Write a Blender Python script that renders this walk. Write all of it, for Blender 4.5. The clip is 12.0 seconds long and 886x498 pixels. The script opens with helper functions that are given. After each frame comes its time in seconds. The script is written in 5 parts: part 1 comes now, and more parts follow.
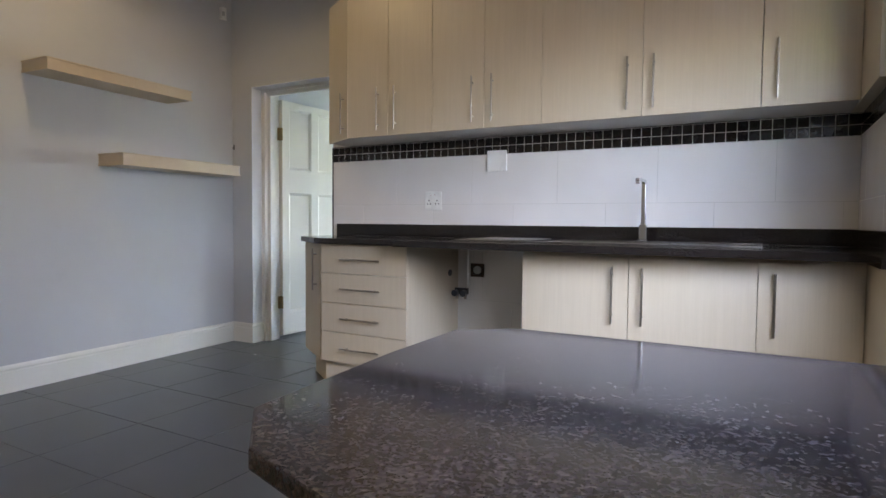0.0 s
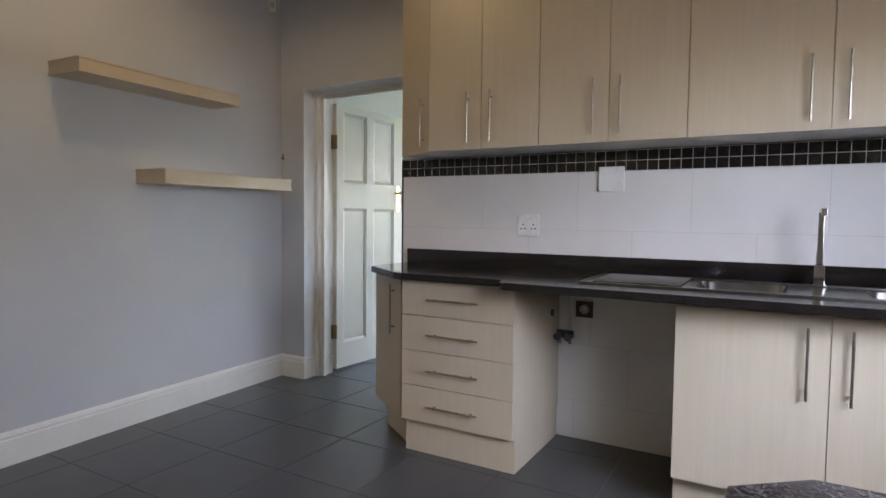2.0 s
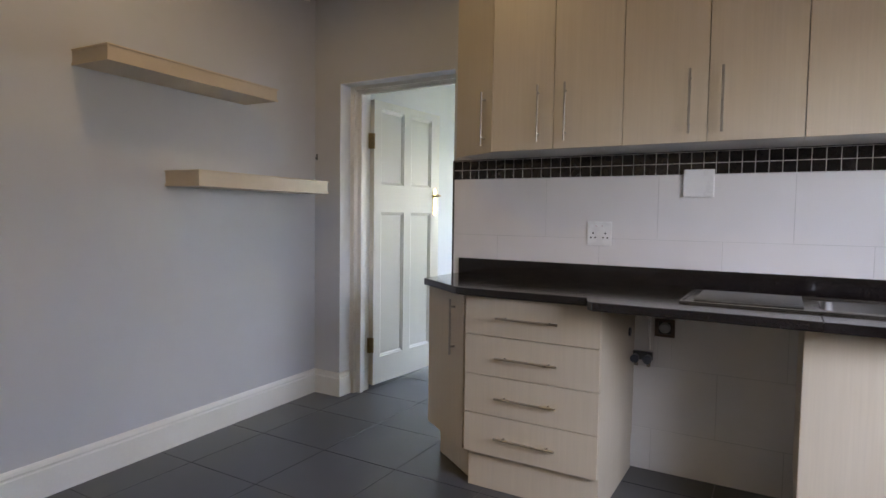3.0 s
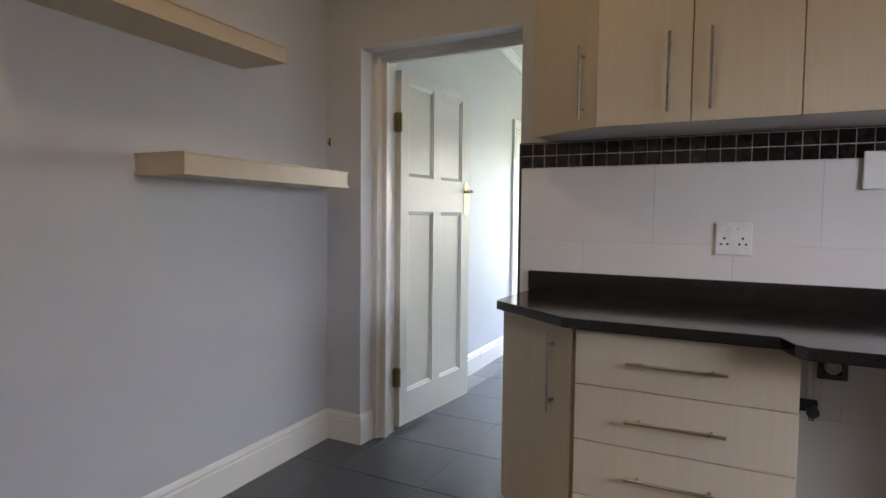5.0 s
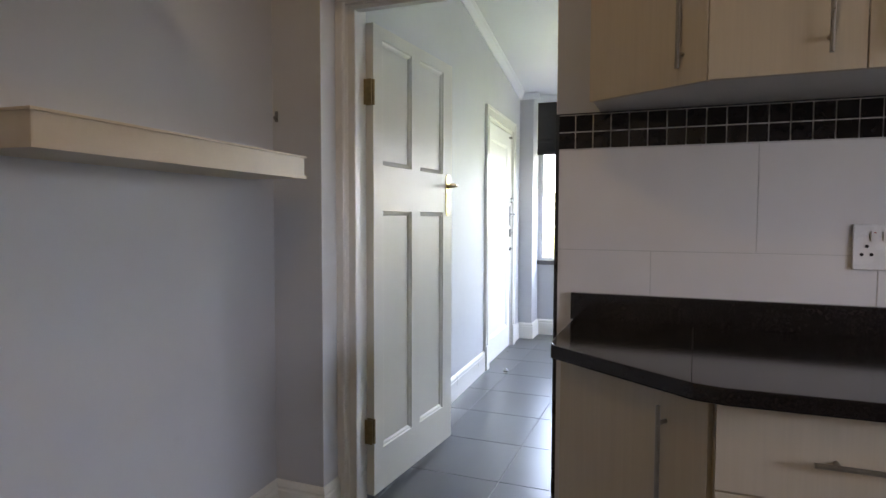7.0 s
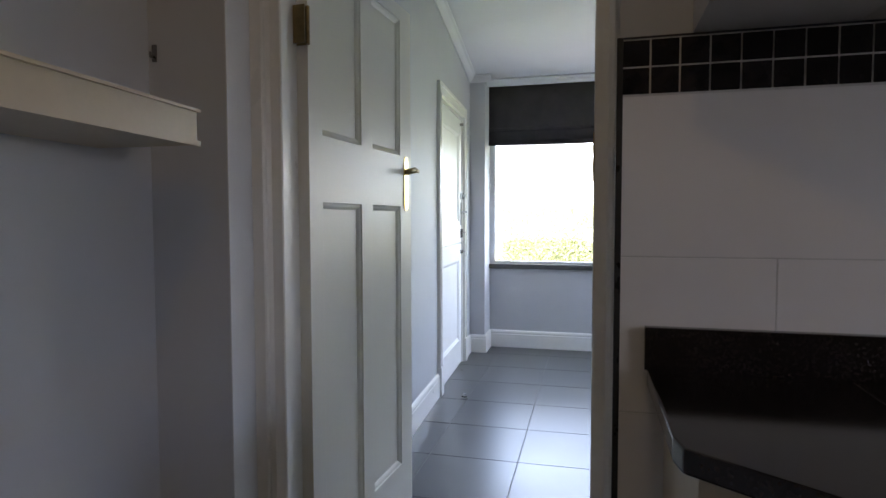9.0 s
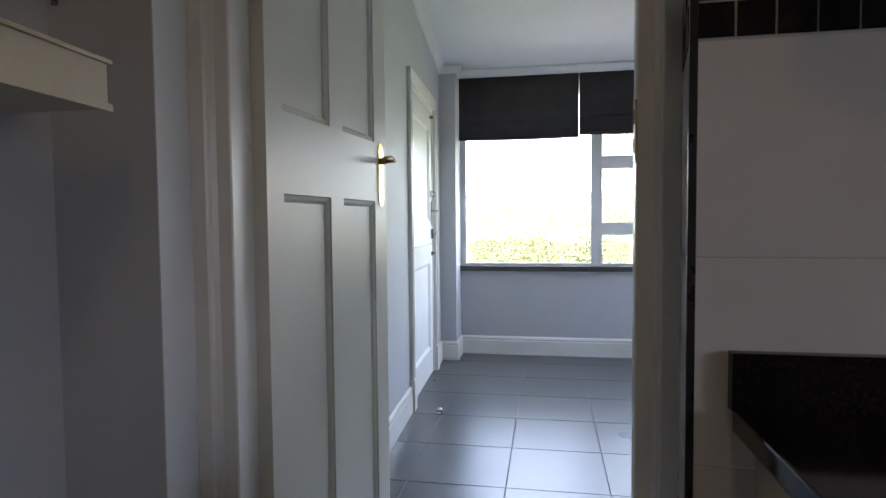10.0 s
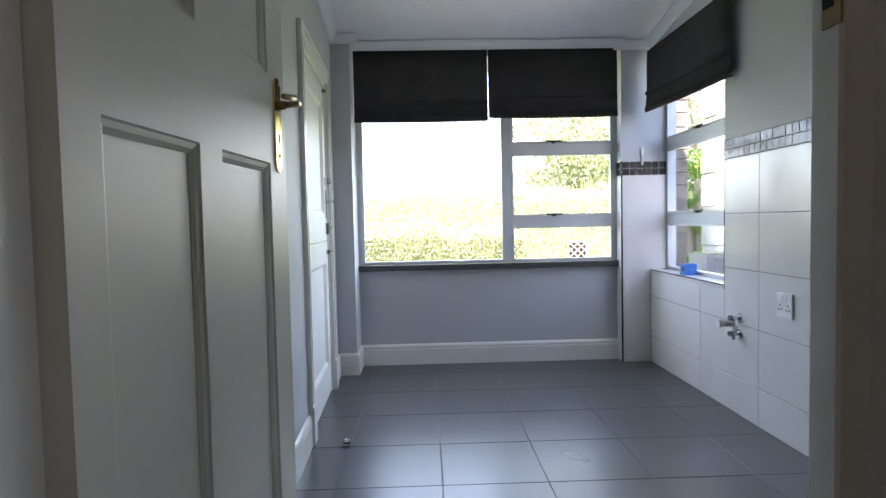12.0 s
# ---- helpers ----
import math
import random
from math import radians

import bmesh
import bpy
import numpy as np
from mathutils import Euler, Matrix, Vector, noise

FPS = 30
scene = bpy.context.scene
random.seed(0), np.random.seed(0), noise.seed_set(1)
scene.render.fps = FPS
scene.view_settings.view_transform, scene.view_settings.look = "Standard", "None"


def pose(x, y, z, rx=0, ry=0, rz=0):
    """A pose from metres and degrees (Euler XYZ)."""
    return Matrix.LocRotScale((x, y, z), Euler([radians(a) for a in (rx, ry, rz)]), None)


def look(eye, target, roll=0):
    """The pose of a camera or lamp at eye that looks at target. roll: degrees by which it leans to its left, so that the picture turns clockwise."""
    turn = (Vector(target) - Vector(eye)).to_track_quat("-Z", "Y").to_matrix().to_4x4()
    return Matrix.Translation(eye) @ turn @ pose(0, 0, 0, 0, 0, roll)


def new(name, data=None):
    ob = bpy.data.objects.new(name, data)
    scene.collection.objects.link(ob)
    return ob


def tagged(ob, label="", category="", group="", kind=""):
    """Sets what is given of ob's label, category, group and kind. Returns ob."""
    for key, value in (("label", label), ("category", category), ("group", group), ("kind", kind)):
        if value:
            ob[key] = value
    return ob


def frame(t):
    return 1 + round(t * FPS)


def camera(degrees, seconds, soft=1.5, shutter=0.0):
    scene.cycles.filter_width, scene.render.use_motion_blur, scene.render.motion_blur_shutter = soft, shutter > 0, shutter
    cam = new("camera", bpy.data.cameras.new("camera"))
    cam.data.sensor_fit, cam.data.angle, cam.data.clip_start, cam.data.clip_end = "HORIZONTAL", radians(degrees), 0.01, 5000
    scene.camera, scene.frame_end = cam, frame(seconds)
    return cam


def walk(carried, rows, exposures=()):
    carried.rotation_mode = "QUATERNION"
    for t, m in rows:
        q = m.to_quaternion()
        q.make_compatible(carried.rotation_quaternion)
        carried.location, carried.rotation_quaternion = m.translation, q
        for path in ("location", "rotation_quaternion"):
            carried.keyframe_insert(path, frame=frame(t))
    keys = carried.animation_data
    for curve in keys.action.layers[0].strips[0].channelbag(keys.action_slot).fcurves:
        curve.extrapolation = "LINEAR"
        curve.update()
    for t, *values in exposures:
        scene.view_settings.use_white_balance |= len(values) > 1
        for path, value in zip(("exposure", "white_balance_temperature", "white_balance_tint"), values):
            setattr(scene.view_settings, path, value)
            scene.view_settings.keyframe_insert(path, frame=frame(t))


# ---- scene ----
cam = camera(74.2, 12.0)
METRES, EYE, TILT, LEAN, TURN = 8.0, 1.5, 0.0, 0.0, 29.4
PATH = [
    (0, (-0.027, -0.004, 1.022), (-0.984, 1.749, 0.93), 0.5),
    (0.5, (-0.185, 0.046, 1.064), (-1.145, 1.798, 0.967), 0.5),
    (1, (-0.336, 0.119, 1.099), (-1.295, 1.871, 1.001), 0.5),
    (1.5, (-0.545, 0.227, 1.149), (-1.509, 1.977, 1.047), 0.6),
    (2, (-0.731, 0.306, 1.199), (-1.728, 2.037, 1.092), 0.6),
    (2.5, (-0.954, 0.374, 1.226), (-1.967, 2.095, 1.118), 0.7),
    (3, (-1.152, 0.433, 1.235), (-2.156, 2.16, 1.126), 0.8),
    (3.2, (-1.251, 0.479, 1.238), (-2.243, 2.213, 1.126), 0.7),
    (5, (-1.912, 0.938, 1.232), (-2.834, 2.709, 1.124), 0.6),
    (5.5, (-2.073, 1.106, 1.243), (-2.957, 2.897, 1.135), 0.6),
    (6, (-2.213, 1.247, 1.239), (-3.056, 3.057, 1.132), 0.5),
    (6.5, (-2.369, 1.403, 1.242), (-3.155, 3.239, 1.134), 0.4),
    (7, (-2.479, 1.544, 1.236), (-3.199, 3.407, 1.129), 0.2),
    (9, (-2.869, 2.207, 1.212), (-3.351, 4.145, 1.11), -0.1),
    (9.5, (-2.957, 2.371, 1.21), (-3.373, 4.324, 1.11), -0.3),
    (10, (-3.021, 2.504, 1.195), (-3.369, 4.471, 1.098), -0.5),
    (10.5, (-3.134, 2.674, 1.171), (-3.389, 4.655, 1.075), -0.7),
    (11, (-3.199, 2.804, 1.151), (-3.341, 4.797, 1.057), -0.8),
    (11.5, (-3.227, 2.942, 1.124), (-3.264, 4.94, 1.032), -1.0),
    (12, (-3.248, 3.092, 1.123), (-3.191, 5.089, 1.03), -1.2),
]
EXPOSURES = [
    (0.0, 5.25, 6850, 16),
    (1.5, 5.05, 6950, 17),
    (3.0, 4.95, 7100, 20),
    (5.0, 4.85, 7300, 21),
    (7.0, 4.55, 7200, 22),
    (9.0, 3.75, 6900, 21),
    (10.5, 3.5, 6900, 20),
    (12.0, 3.2, 7000, 20),
]
walk(cam, [(t, look(eye, target, roll)) for t, eye, target, roll in PATH], EXPOSURES)

# ---- light and exposure ----
world = bpy.data.worlds.new("sky")
scene.world = world
world.use_nodes = True
wn = world.node_tree.nodes
sky = wn.new("ShaderNodeTexSky")
sky.sky_type = "NISHITA"
sky.sun_disc = False
sky.sun_elevation = radians(52)
sky.sun_rotation = radians(220)
wn["Background"].inputs[1].default_value = 0.15
world.node_tree.links.new(sky.outputs[0], wn["Background"].inputs[0])

sun = new("sun", bpy.data.lights.new("sun", "SUN"))
sun.data.energy = 5.0
sun.data.angle = radians(0.5)
sun.data.color = (1.0, 0.95, 0.87)
sun.matrix_world = look((-5, -6, 12), (0, 0, 0))


def window_light(name, eye, target, w, h, power, color):
    d = bpy.data.lights.new(name, "AREA")
    d.shape, d.size, d.size_y, d.energy, d.color = "RECTANGLE", w, h, power, color
    ob = new(name, d)
    ob.matrix_world = look(eye, target)
    return ob


kitchen_sky = window_light("skylight_kitchen_side", (0.48, 1.61, 1.52), (-0.8, 2.72, 0.30), 1.40, 0.90, 0.68, (0.77, 0.86, 1.0))
kitchen_sky.data.spread = radians(96)
front = window_light("skylight_laundry_front", (-2.75, 7.86, 1.45), (-2.75, 6.6, 0.05), 1.9, 1.1, 3.0, (0.67, 0.84, 1.0))
front.data.spread = radians(140)
window_light("skylight_laundry_side", (-1.29, 7.02, 1.4), (-3.0, 6.85, 0.3), 0.85, 1.1, 0.36, (0.95, 0.96, 1.0))


def downlight(at, power, cone, blend):
    ob = new("kitchen_downlight", bpy.data.lights.new("kitchen_downlight", "SPOT"))
    ob.data.energy, ob.data.color, ob.data.shadow_soft_size = power, (1.0, 0.77, 0.40), 0.06
    ob.data.spot_size, ob.data.spot_blend = radians(cone), blend
    ob.matrix_world = look(at, (at[0], at[1] + 0.01, 0.0))


downlight((-2.80, 1.75, 2.95), 0.64, 165, 0.3)
downlight((-2.70, -0.60, 2.95), 1.45, 116, 0.25)
downlight((0.10, -0.45, 2.95), 0.75, 116, 0.25)


# ---- materials ----
def mat(name):
    m = bpy.data.materials.new(name)
    m.use_nodes = True
    nt = m.node_tree
    return m, nt, nt.nodes["Principled BSDF"]


def link(nt, a, b):
    nt.links.new(a, b)


def coords(nt, scale=(1, 1, 1)):
    tc = nt.nodes.new("ShaderNodeNewGeometry")
    mp = nt.nodes.new("ShaderNodeMapping")
    mp.inputs["Scale"].default_value = scale
    link(nt, tc.outputs["Position"], mp.inputs["Vector"])
    return mp.outputs["Vector"]


def noise_tex(nt, vec, scale, detail=4.0, rough=0.55):
    n = nt.nodes.new("ShaderNodeTexNoise")
    n.inputs["Scale"].default_value = scale
    n.inputs["Detail"].default_value = detail
    n.inputs["Roughness"].default_value = rough
    link(nt, vec, n.inputs["Vector"])
    return n.outputs["Fac"]


def ramp(nt, fac, stops):
    r = nt.nodes.new("ShaderNodeValToRGB")
    e = r.color_ramp.elements
    while len(e) < len(stops):
        e.new(0.5)
    for k, (p, c) in enumerate(stops):
        e[k].position = p
        e[k].color = (*c, 1)
    link(nt, fac, r.inputs["Fac"])
    return r.outputs["Color"]


def mixc(nt, fac, a, b, mode="MIX"):
    m = nt.nodes.new("ShaderNodeMix")
    m.data_type = "RGBA"
    m.blend_type = mode
    for k, v in ((0, fac), (6, a), (7, b)):
        if isinstance(v, (float, int)):
            m.inputs[k].default_value = v
        elif isinstance(v, tuple):
            m.inputs[k].default_value = (*v, 1)
        else:
            link(nt, v, m.inputs[k])
    return m.outputs[2]


def bump(nt, bsdf, fac, strength, dist=0.002):
    b = nt.nodes.new("ShaderNodeBump")
    b.inputs["Strength"].default_value = strength
    b.inputs["Distance"].default_value = dist
    link(nt, fac, b.inputs["Height"])
    link(nt, b.outputs["Normal"], bsdf.inputs["Normal"])


def shade(name, dark, light, rough=0.5, metal=0.0, scale=6.0, fine=120.0, bumps=0.15, stretch=(1, 1, 1), spec=0.5, rvar=0.08, coat=0.0, detail=4.0):
    """A two-scale surface: broad mottling and fine grain."""
    m, nt, b = mat(name)
    v = coords(nt, stretch)
    broad = noise_tex(nt, v, scale, detail)
    grain = noise_tex(nt, v, fine, 3.0)
    col = ramp(nt, broad, [(0.3, dark), (0.7, light)])
    g = ramp(nt, grain, [(0.3, (0.975,) * 3), (0.7, (1.0,) * 3)])
    link(nt, mixc(nt, 1.0, col, g, "MULTIPLY"), b.inputs["Base Color"])
    mr = nt.nodes.new("ShaderNodeMapRange")
    mr.inputs["To Min"].default_value = max(rough - rvar, 0.02)
    mr.inputs["To Max"].default_value = rough + rvar
    link(nt, broad, mr.inputs["Value"])
    link(nt, mr.outputs[0], b.inputs["Roughness"])
    b.inputs["Metallic"].default_value = metal
    b.inputs["Specular IOR Level"].default_value = spec
    b.inputs["Coat Weight"].default_value = coat
    if bumps:
        bump(nt, b, grain, bumps)
    return m


def plaster(name, dark, light):
    m, nt, b = mat(name)
    v = coords(nt)
    broad = noise_tex(nt, v, 1.3, 5)
    mid = noise_tex(nt, v, 9.0, 4)
    fine = noise_tex(nt, v, 260.0, 3)
    col = ramp(nt, broad, [(0.35, dark), (0.65, light)])
    scuff = ramp(nt, noise_tex(nt, v, 5.0, 8, 0.7), [(0.62, (1.0,) * 3), (0.74, (0.965,) * 3)])
    link(nt, mixc(nt, 1.0, col, scuff, "MULTIPLY"), b.inputs["Base Color"])
    b.inputs["Roughness"].default_value = 0.62
    b.inputs["Specular IOR Level"].default_value = 0.35
    add = nt.nodes.new("ShaderNodeMath")
    add.operation = "MULTIPLY_ADD"
    add.inputs[1].default_value = 6.0
    link(nt, mid, add.inputs[0])
    link(nt, fine, add.inputs[2])
    bump(nt, b, add.outputs[0], 0.22, 0.0012)
    return m


M_WALL = plaster("wall_paint_grey_blue", (0.53, 0.54, 0.56), (0.565, 0.575, 0.595))
M_CEIL = plaster("ceiling_paint_white", (0.74, 0.76, 0.78), (0.78, 0.80, 0.81))
M_TRIM = shade("gloss_trim_paint", (0.77, 0.76, 0.72), (0.82, 0.81, 0.77), 0.30, scale=3, fine=60, bumps=0.12, spec=0.5)
M_TRIM_CREAM = shade("skirting_paint", (0.74, 0.73, 0.68), (0.80, 0.79, 0.74), 0.35, scale=3, fine=60, bumps=0.12)
M_REVEAL = shade("reveal_paint_white", (0.74, 0.75, 0.77), (0.79, 0.80, 0.81), 0.5, scale=2, fine=120, bumps=0.05, detail=2.0)
M_DOOR_2 = shade("door_satin_paint", (0.76, 0.77, 0.76), (0.82, 0.83, 0.82), 0.5, scale=2.5, fine=25, bumps=0.04, spec=0.3)
M_DOOR = shade("door_enamel", (0.715, 0.695, 0.625), (0.745, 0.725, 0.655), 0.33, scale=1.5, fine=120, bumps=0.0, rvar=0.01, detail=1.0)
M_SHELF = shade("shelf_paint_cream", (0.56, 0.46, 0.335), (0.62, 0.52, 0.39), 0.42, scale=5, fine=70, bumps=0.12)
M_PLASTIC = shade("white_plastic", (0.78, 0.78, 0.76), (0.82, 0.82, 0.80), 0.28, scale=9, fine=200, bumps=0.02)
M_BLACKPL = shade("black_plastic", (0.015, 0.015, 0.015), (0.03, 0.03, 0.03), 0.35, scale=9, fine=200, bumps=0.03)
M_PIPE_GREY = shade("grey_plastic", (0.45, 0.45, 0.44), (0.52, 0.52, 0.50), 0.4, scale=9, fine=200, bumps=0.03)
M_STEEL = shade("brushed_steel", (0.27, 0.265, 0.26), (0.33, 0.325, 0.32), 0.24, 1.0, scale=6, fine=260, bumps=0.0, stretch=(1, 1, 1))
M_HANDLE = shade("satin_nickel", (0.33, 0.31, 0.275), (0.41, 0.385, 0.345), 0.30, 1.0, scale=30, fine=300, bumps=0.05)
M_CHROME = shade("chrome", (0.50, 0.505, 0.51), (0.58, 0.585, 0.59), 0.08, 1.0, scale=12, fine=90, bumps=0.02, rvar=0.04)
M_BRASS = shade("polished_brass", (0.66, 0.48, 0.16), (0.80, 0.62, 0.25), 0.18, 1.0, scale=25, fine=160, bumps=0.06)
M_BRASS_OLD = shade("aged_brass", (0.22, 0.16, 0.08), (0.36, 0.27, 0.13), 0.38, 1.0, scale=25, fine=160, bumps=0.15)
M_GROUT_DARK = shade("floor_grout", (0.12, 0.12, 0.12), (0.30, 0.30, 0.29), 0.85, scale=2, fine=90, bumps=0.4)
M_GROUT = shade("wall_grout", (0.50, 0.49, 0.47), (0.62, 0.61, 0.58), 0.8, scale=4, fine=120, bumps=0.3)
M_GROUT_GREY = shade("grey_wall_grout", (0.22, 0.22, 0.22), (0.32, 0.32, 0.31), 0.8, scale=4, fine=120, bumps=0.2)
M_BEAD = shade("black_edge_bead", (0.012, 0.012, 0.013), (0.025, 0.025, 0.027), 0.28, scale=9, fine=120, bumps=0.03)
M_BLIND = shade("charcoal_blind_fabric", (0.066, 0.062, 0.066), (0.084, 0.079, 0.083), 0.9, scale=8, fine=700, bumps=0.5, spec=0.2)
M_SLATE = shade("dark_slate_sill", (0.05, 0.05, 0.052), (0.09, 0.09, 0.092), 0.45, scale=20, fine=200, bumps=0.2)
M_ALU = shade("powder_coated_frame", (0.60, 0.62, 0.64), (0.68, 0.70, 0.72), 0.38, scale=5, fine=120, bumps=0.05)
M_BLUE = shade("blue_carton", (0.01, 0.13, 0.45), (0.02, 0.20, 0.58), 0.5, scale=30, fine=200, bumps=0.1)
M_DARKHOLE = shade("dark_recess", (0.01, 0.01, 0.01), (0.02, 0.018, 0.016), 0.8, scale=9, fine=90, bumps=0.1)
M_BRONZE = shade("dark_bronze", (0.05, 0.032, 0.024), (0.09, 0.06, 0.045), 0.45, 0.6, scale=25, fine=160, bumps=0.15)
M_VALVE = shade("dark_blue_plastic", (0.025, 0.030, 0.045), (0.05, 0.06, 0.08), 0.3, scale=9, fine=200, bumps=0.03)
M_LED = shade("red_marker", (0.35, 0.02, 0.02), (0.45, 0.03, 0.03), 0.4, scale=9, fine=90, bumps=0.0)
M_SOFFIT = shade("white_melamine", (0.58, 0.56, 0.53), (0.64, 0.62, 0.59), 0.45, scale=6, fine=150, bumps=0.05)


def wood(name, dark, light, axis=2):
    m, nt, b = mat(name)
    s = [38.0, 38.0, 38.0]
    s[axis] = 1.6
    v = coords(nt, tuple(s))
    grain = noise_tex(nt, v, 1.0, 6, 0.65)
    s2 = [170.0, 170.0, 170.0]
    s2[axis] = 5.0
    fine = noise_tex(nt, coords(nt, tuple(s2)), 1.0, 3)
    broad = noise_tex(nt, coords(nt), 1.7, 2)
    col = ramp(nt, grain, [(0.32, dark), (0.68, light)])
    g = ramp(nt, fine, [(0.3, (0.95,) * 3), (0.7, (1.0,) * 3)])
    t = ramp(nt, broad, [(0.3, (0.94, 0.93, 0.92)), (0.7, (1.0, 1.0, 1.0))])
    link(nt, mixc(nt, 1.0, mixc(nt, 1.0, col, g, "MULTIPLY"), t, "MULTIPLY"), b.inputs["Base Color"])
    b.inputs["Roughness"].default_value = 0.38
    b.inputs["Specular IOR Level"].default_value = 0.45
    bump(nt, b, fine, 0.12, 0.0006)
    return m


M_WOOD = wood("pale_ash_laminate", (0.565, 0.490, 0.375), (0.595, 0.520, 0.405))
M_WOOD_EDGE = wood("laminate_edge", (0.42, 0.34, 0.24), (0.50, 0.42, 0.31))


def granite(name, stops, scale, rough):
    m, nt, b = mat(name)
    v = coords(nt)
    vor = nt.nodes.new("ShaderNodeTexVoronoi")
    vor.inputs["Scale"].default_value = 230
    link(nt, v, vor.inputs["Vector"])
    sep = nt.nodes.new("ShaderNodeSeparateColor")
    link(nt, vor.outputs["Color"], sep.inputs["Color"])
    flecks = ramp(nt, sep.outputs["Red"], [(0.0, (0.55, 0.55, 0.56)), (0.5, (0.90, 0.88, 0.87)), (1.0, (1.15, 1.12, 1.10))])
    grains = ramp(nt, noise_tex(nt, v, scale, 3, 0.75), stops)
    cloud = ramp(nt, noise_tex(nt, v, 9, 4), [(0.35, (0.75,) * 3), (0.65, (1.10,) * 3)])
    link(nt, mixc(nt, 1.0, mixc(nt, 1.0, grains, flecks, "MULTIPLY"), cloud, "MULTIPLY"), b.inputs["Base Color"])
    r = nt.nodes.new("ShaderNodeMapRange")
    r.inputs["To Min"].default_value = rough
    r.inputs["To Max"].default_value = rough + 0.05
    link(nt, noise_tex(nt, v, 5, 5), r.inputs["Value"])
    link(nt, r.outputs[0], b.inputs["Roughness"])
    return m


def speckled(name):
    """Polished granite of small crystals, each of its own grey or brown."""
    m, nt, b = mat(name)
    v = coords(nt)
    wob = nt.nodes.new("ShaderNodeTexNoise")
    wob.inputs["Scale"].default_value = 60
    link(nt, v, wob.inputs["Vector"])
    off = nt.nodes.new("ShaderNodeVectorMath")
    off.operation = "MULTIPLY_ADD"
    off.inputs[1].default_value = (0.010, 0.010, 0.010)
    link(nt, wob.outputs["Color"], off.inputs[0])
    link(nt, v, off.inputs[2])
    base = None
    for scale, stops in ((190, [(0.0, (0.026, 0.023, 0.024)), (0.35, (0.042, 0.037, 0.038)), (0.65, (0.068, 0.059, 0.058)), (0.88, (0.088, 0.077, 0.074)), (1.0, (0.112, 0.098, 0.094))]), (85, [(0.0, (0.72, 0.70, 0.70)), (0.5, (1.0, 0.97, 0.97)), (1.0, (1.28, 1.23, 1.22))])):
        vor = nt.nodes.new("ShaderNodeTexVoronoi")
        vor.inputs["Scale"].default_value = scale
        link(nt, off.outputs[0], vor.inputs["Vector"])
        sep = nt.nodes.new("ShaderNodeSeparateColor")
        link(nt, vor.outputs["Color"], sep.inputs["Color"])
        c = ramp(nt, sep.outputs["Red"], stops)
        base = mixc(nt, 1.0, base, c, "MULTIPLY") if base else c
    cloud = ramp(nt, noise_tex(nt, v, 7, 2), [(0.35, (0.85,) * 3), (0.65, (1.15,) * 3)])
    link(nt, mixc(nt, 1.0, base, cloud, "MULTIPLY"), b.inputs["Base Color"])
    b.inputs["Roughness"].default_value = 0.09
    b.inputs["Specular IOR Level"].default_value = 0.42
    return m


M_GRANITE = granite("brown_black_granite", [(0.35, (0.008, 0.007, 0.007)), (0.50, (0.014, 0.011, 0.011)), (0.62, (0.022, 0.018, 0.017)), (0.75, (0.034, 0.028, 0.026))], 160, 0.10)
M_GRANITE_GREY = speckled("speckled_grey_granite")


def tile_mat(name, dark, light, rough, vary, bumps=0.1, scale=7.0, rvar=0.05, spec=0.5):
    m, nt, b = mat(name)
    v = coords(nt)
    info = nt.nodes.new("ShaderNodeObjectInfo")
    broad = noise_tex(nt, v, scale, 1, 0.5)
    fine = noise_tex(nt, v, scale * 22, 3)
    col = ramp(nt, broad, [(0.3, dark), (0.7, light)])
    tint = ramp(nt, info.outputs["Random"], [(0.0, (1 - vary,) * 3), (1.0, (1.0,) * 3)])
    link(nt, mixc(nt, 1.0, col, tint, "MULTIPLY"), b.inputs["Base Color"])
    mr = nt.nodes.new("ShaderNodeMapRange")
    mr.inputs["To Min"].default_value = rough - rvar
    mr.inputs["To Max"].default_value = rough + rvar
    link(nt, broad, mr.inputs["Value"])
    link(nt, mr.outputs[0], b.inputs["Roughness"])
    b.inputs["Specular IOR Level"].default_value = spec
    if bumps:
        bump(nt, b, fine, bumps, 0.0005)
    return m


M_FLOORTILE = tile_mat("slate_grey_porcelain", (0.056, 0.059, 0.064), (0.076, 0.079, 0.083), 0.30, 0.12, 0.0, 3, 0.05)
M_WHITETILE = tile_mat("white_glazed_tile", (0.72, 0.70, 0.68), (0.76, 0.74, 0.72), 0.16, 0.03, 0.06, 4, 0.03)
M_MOSAIC = tile_mat("black_glass_mosaic", (0.008, 0.008, 0.009), (0.022, 0.018, 0.018), 0.12, 0.5, 0.10, 40, 0.05, 0.4)


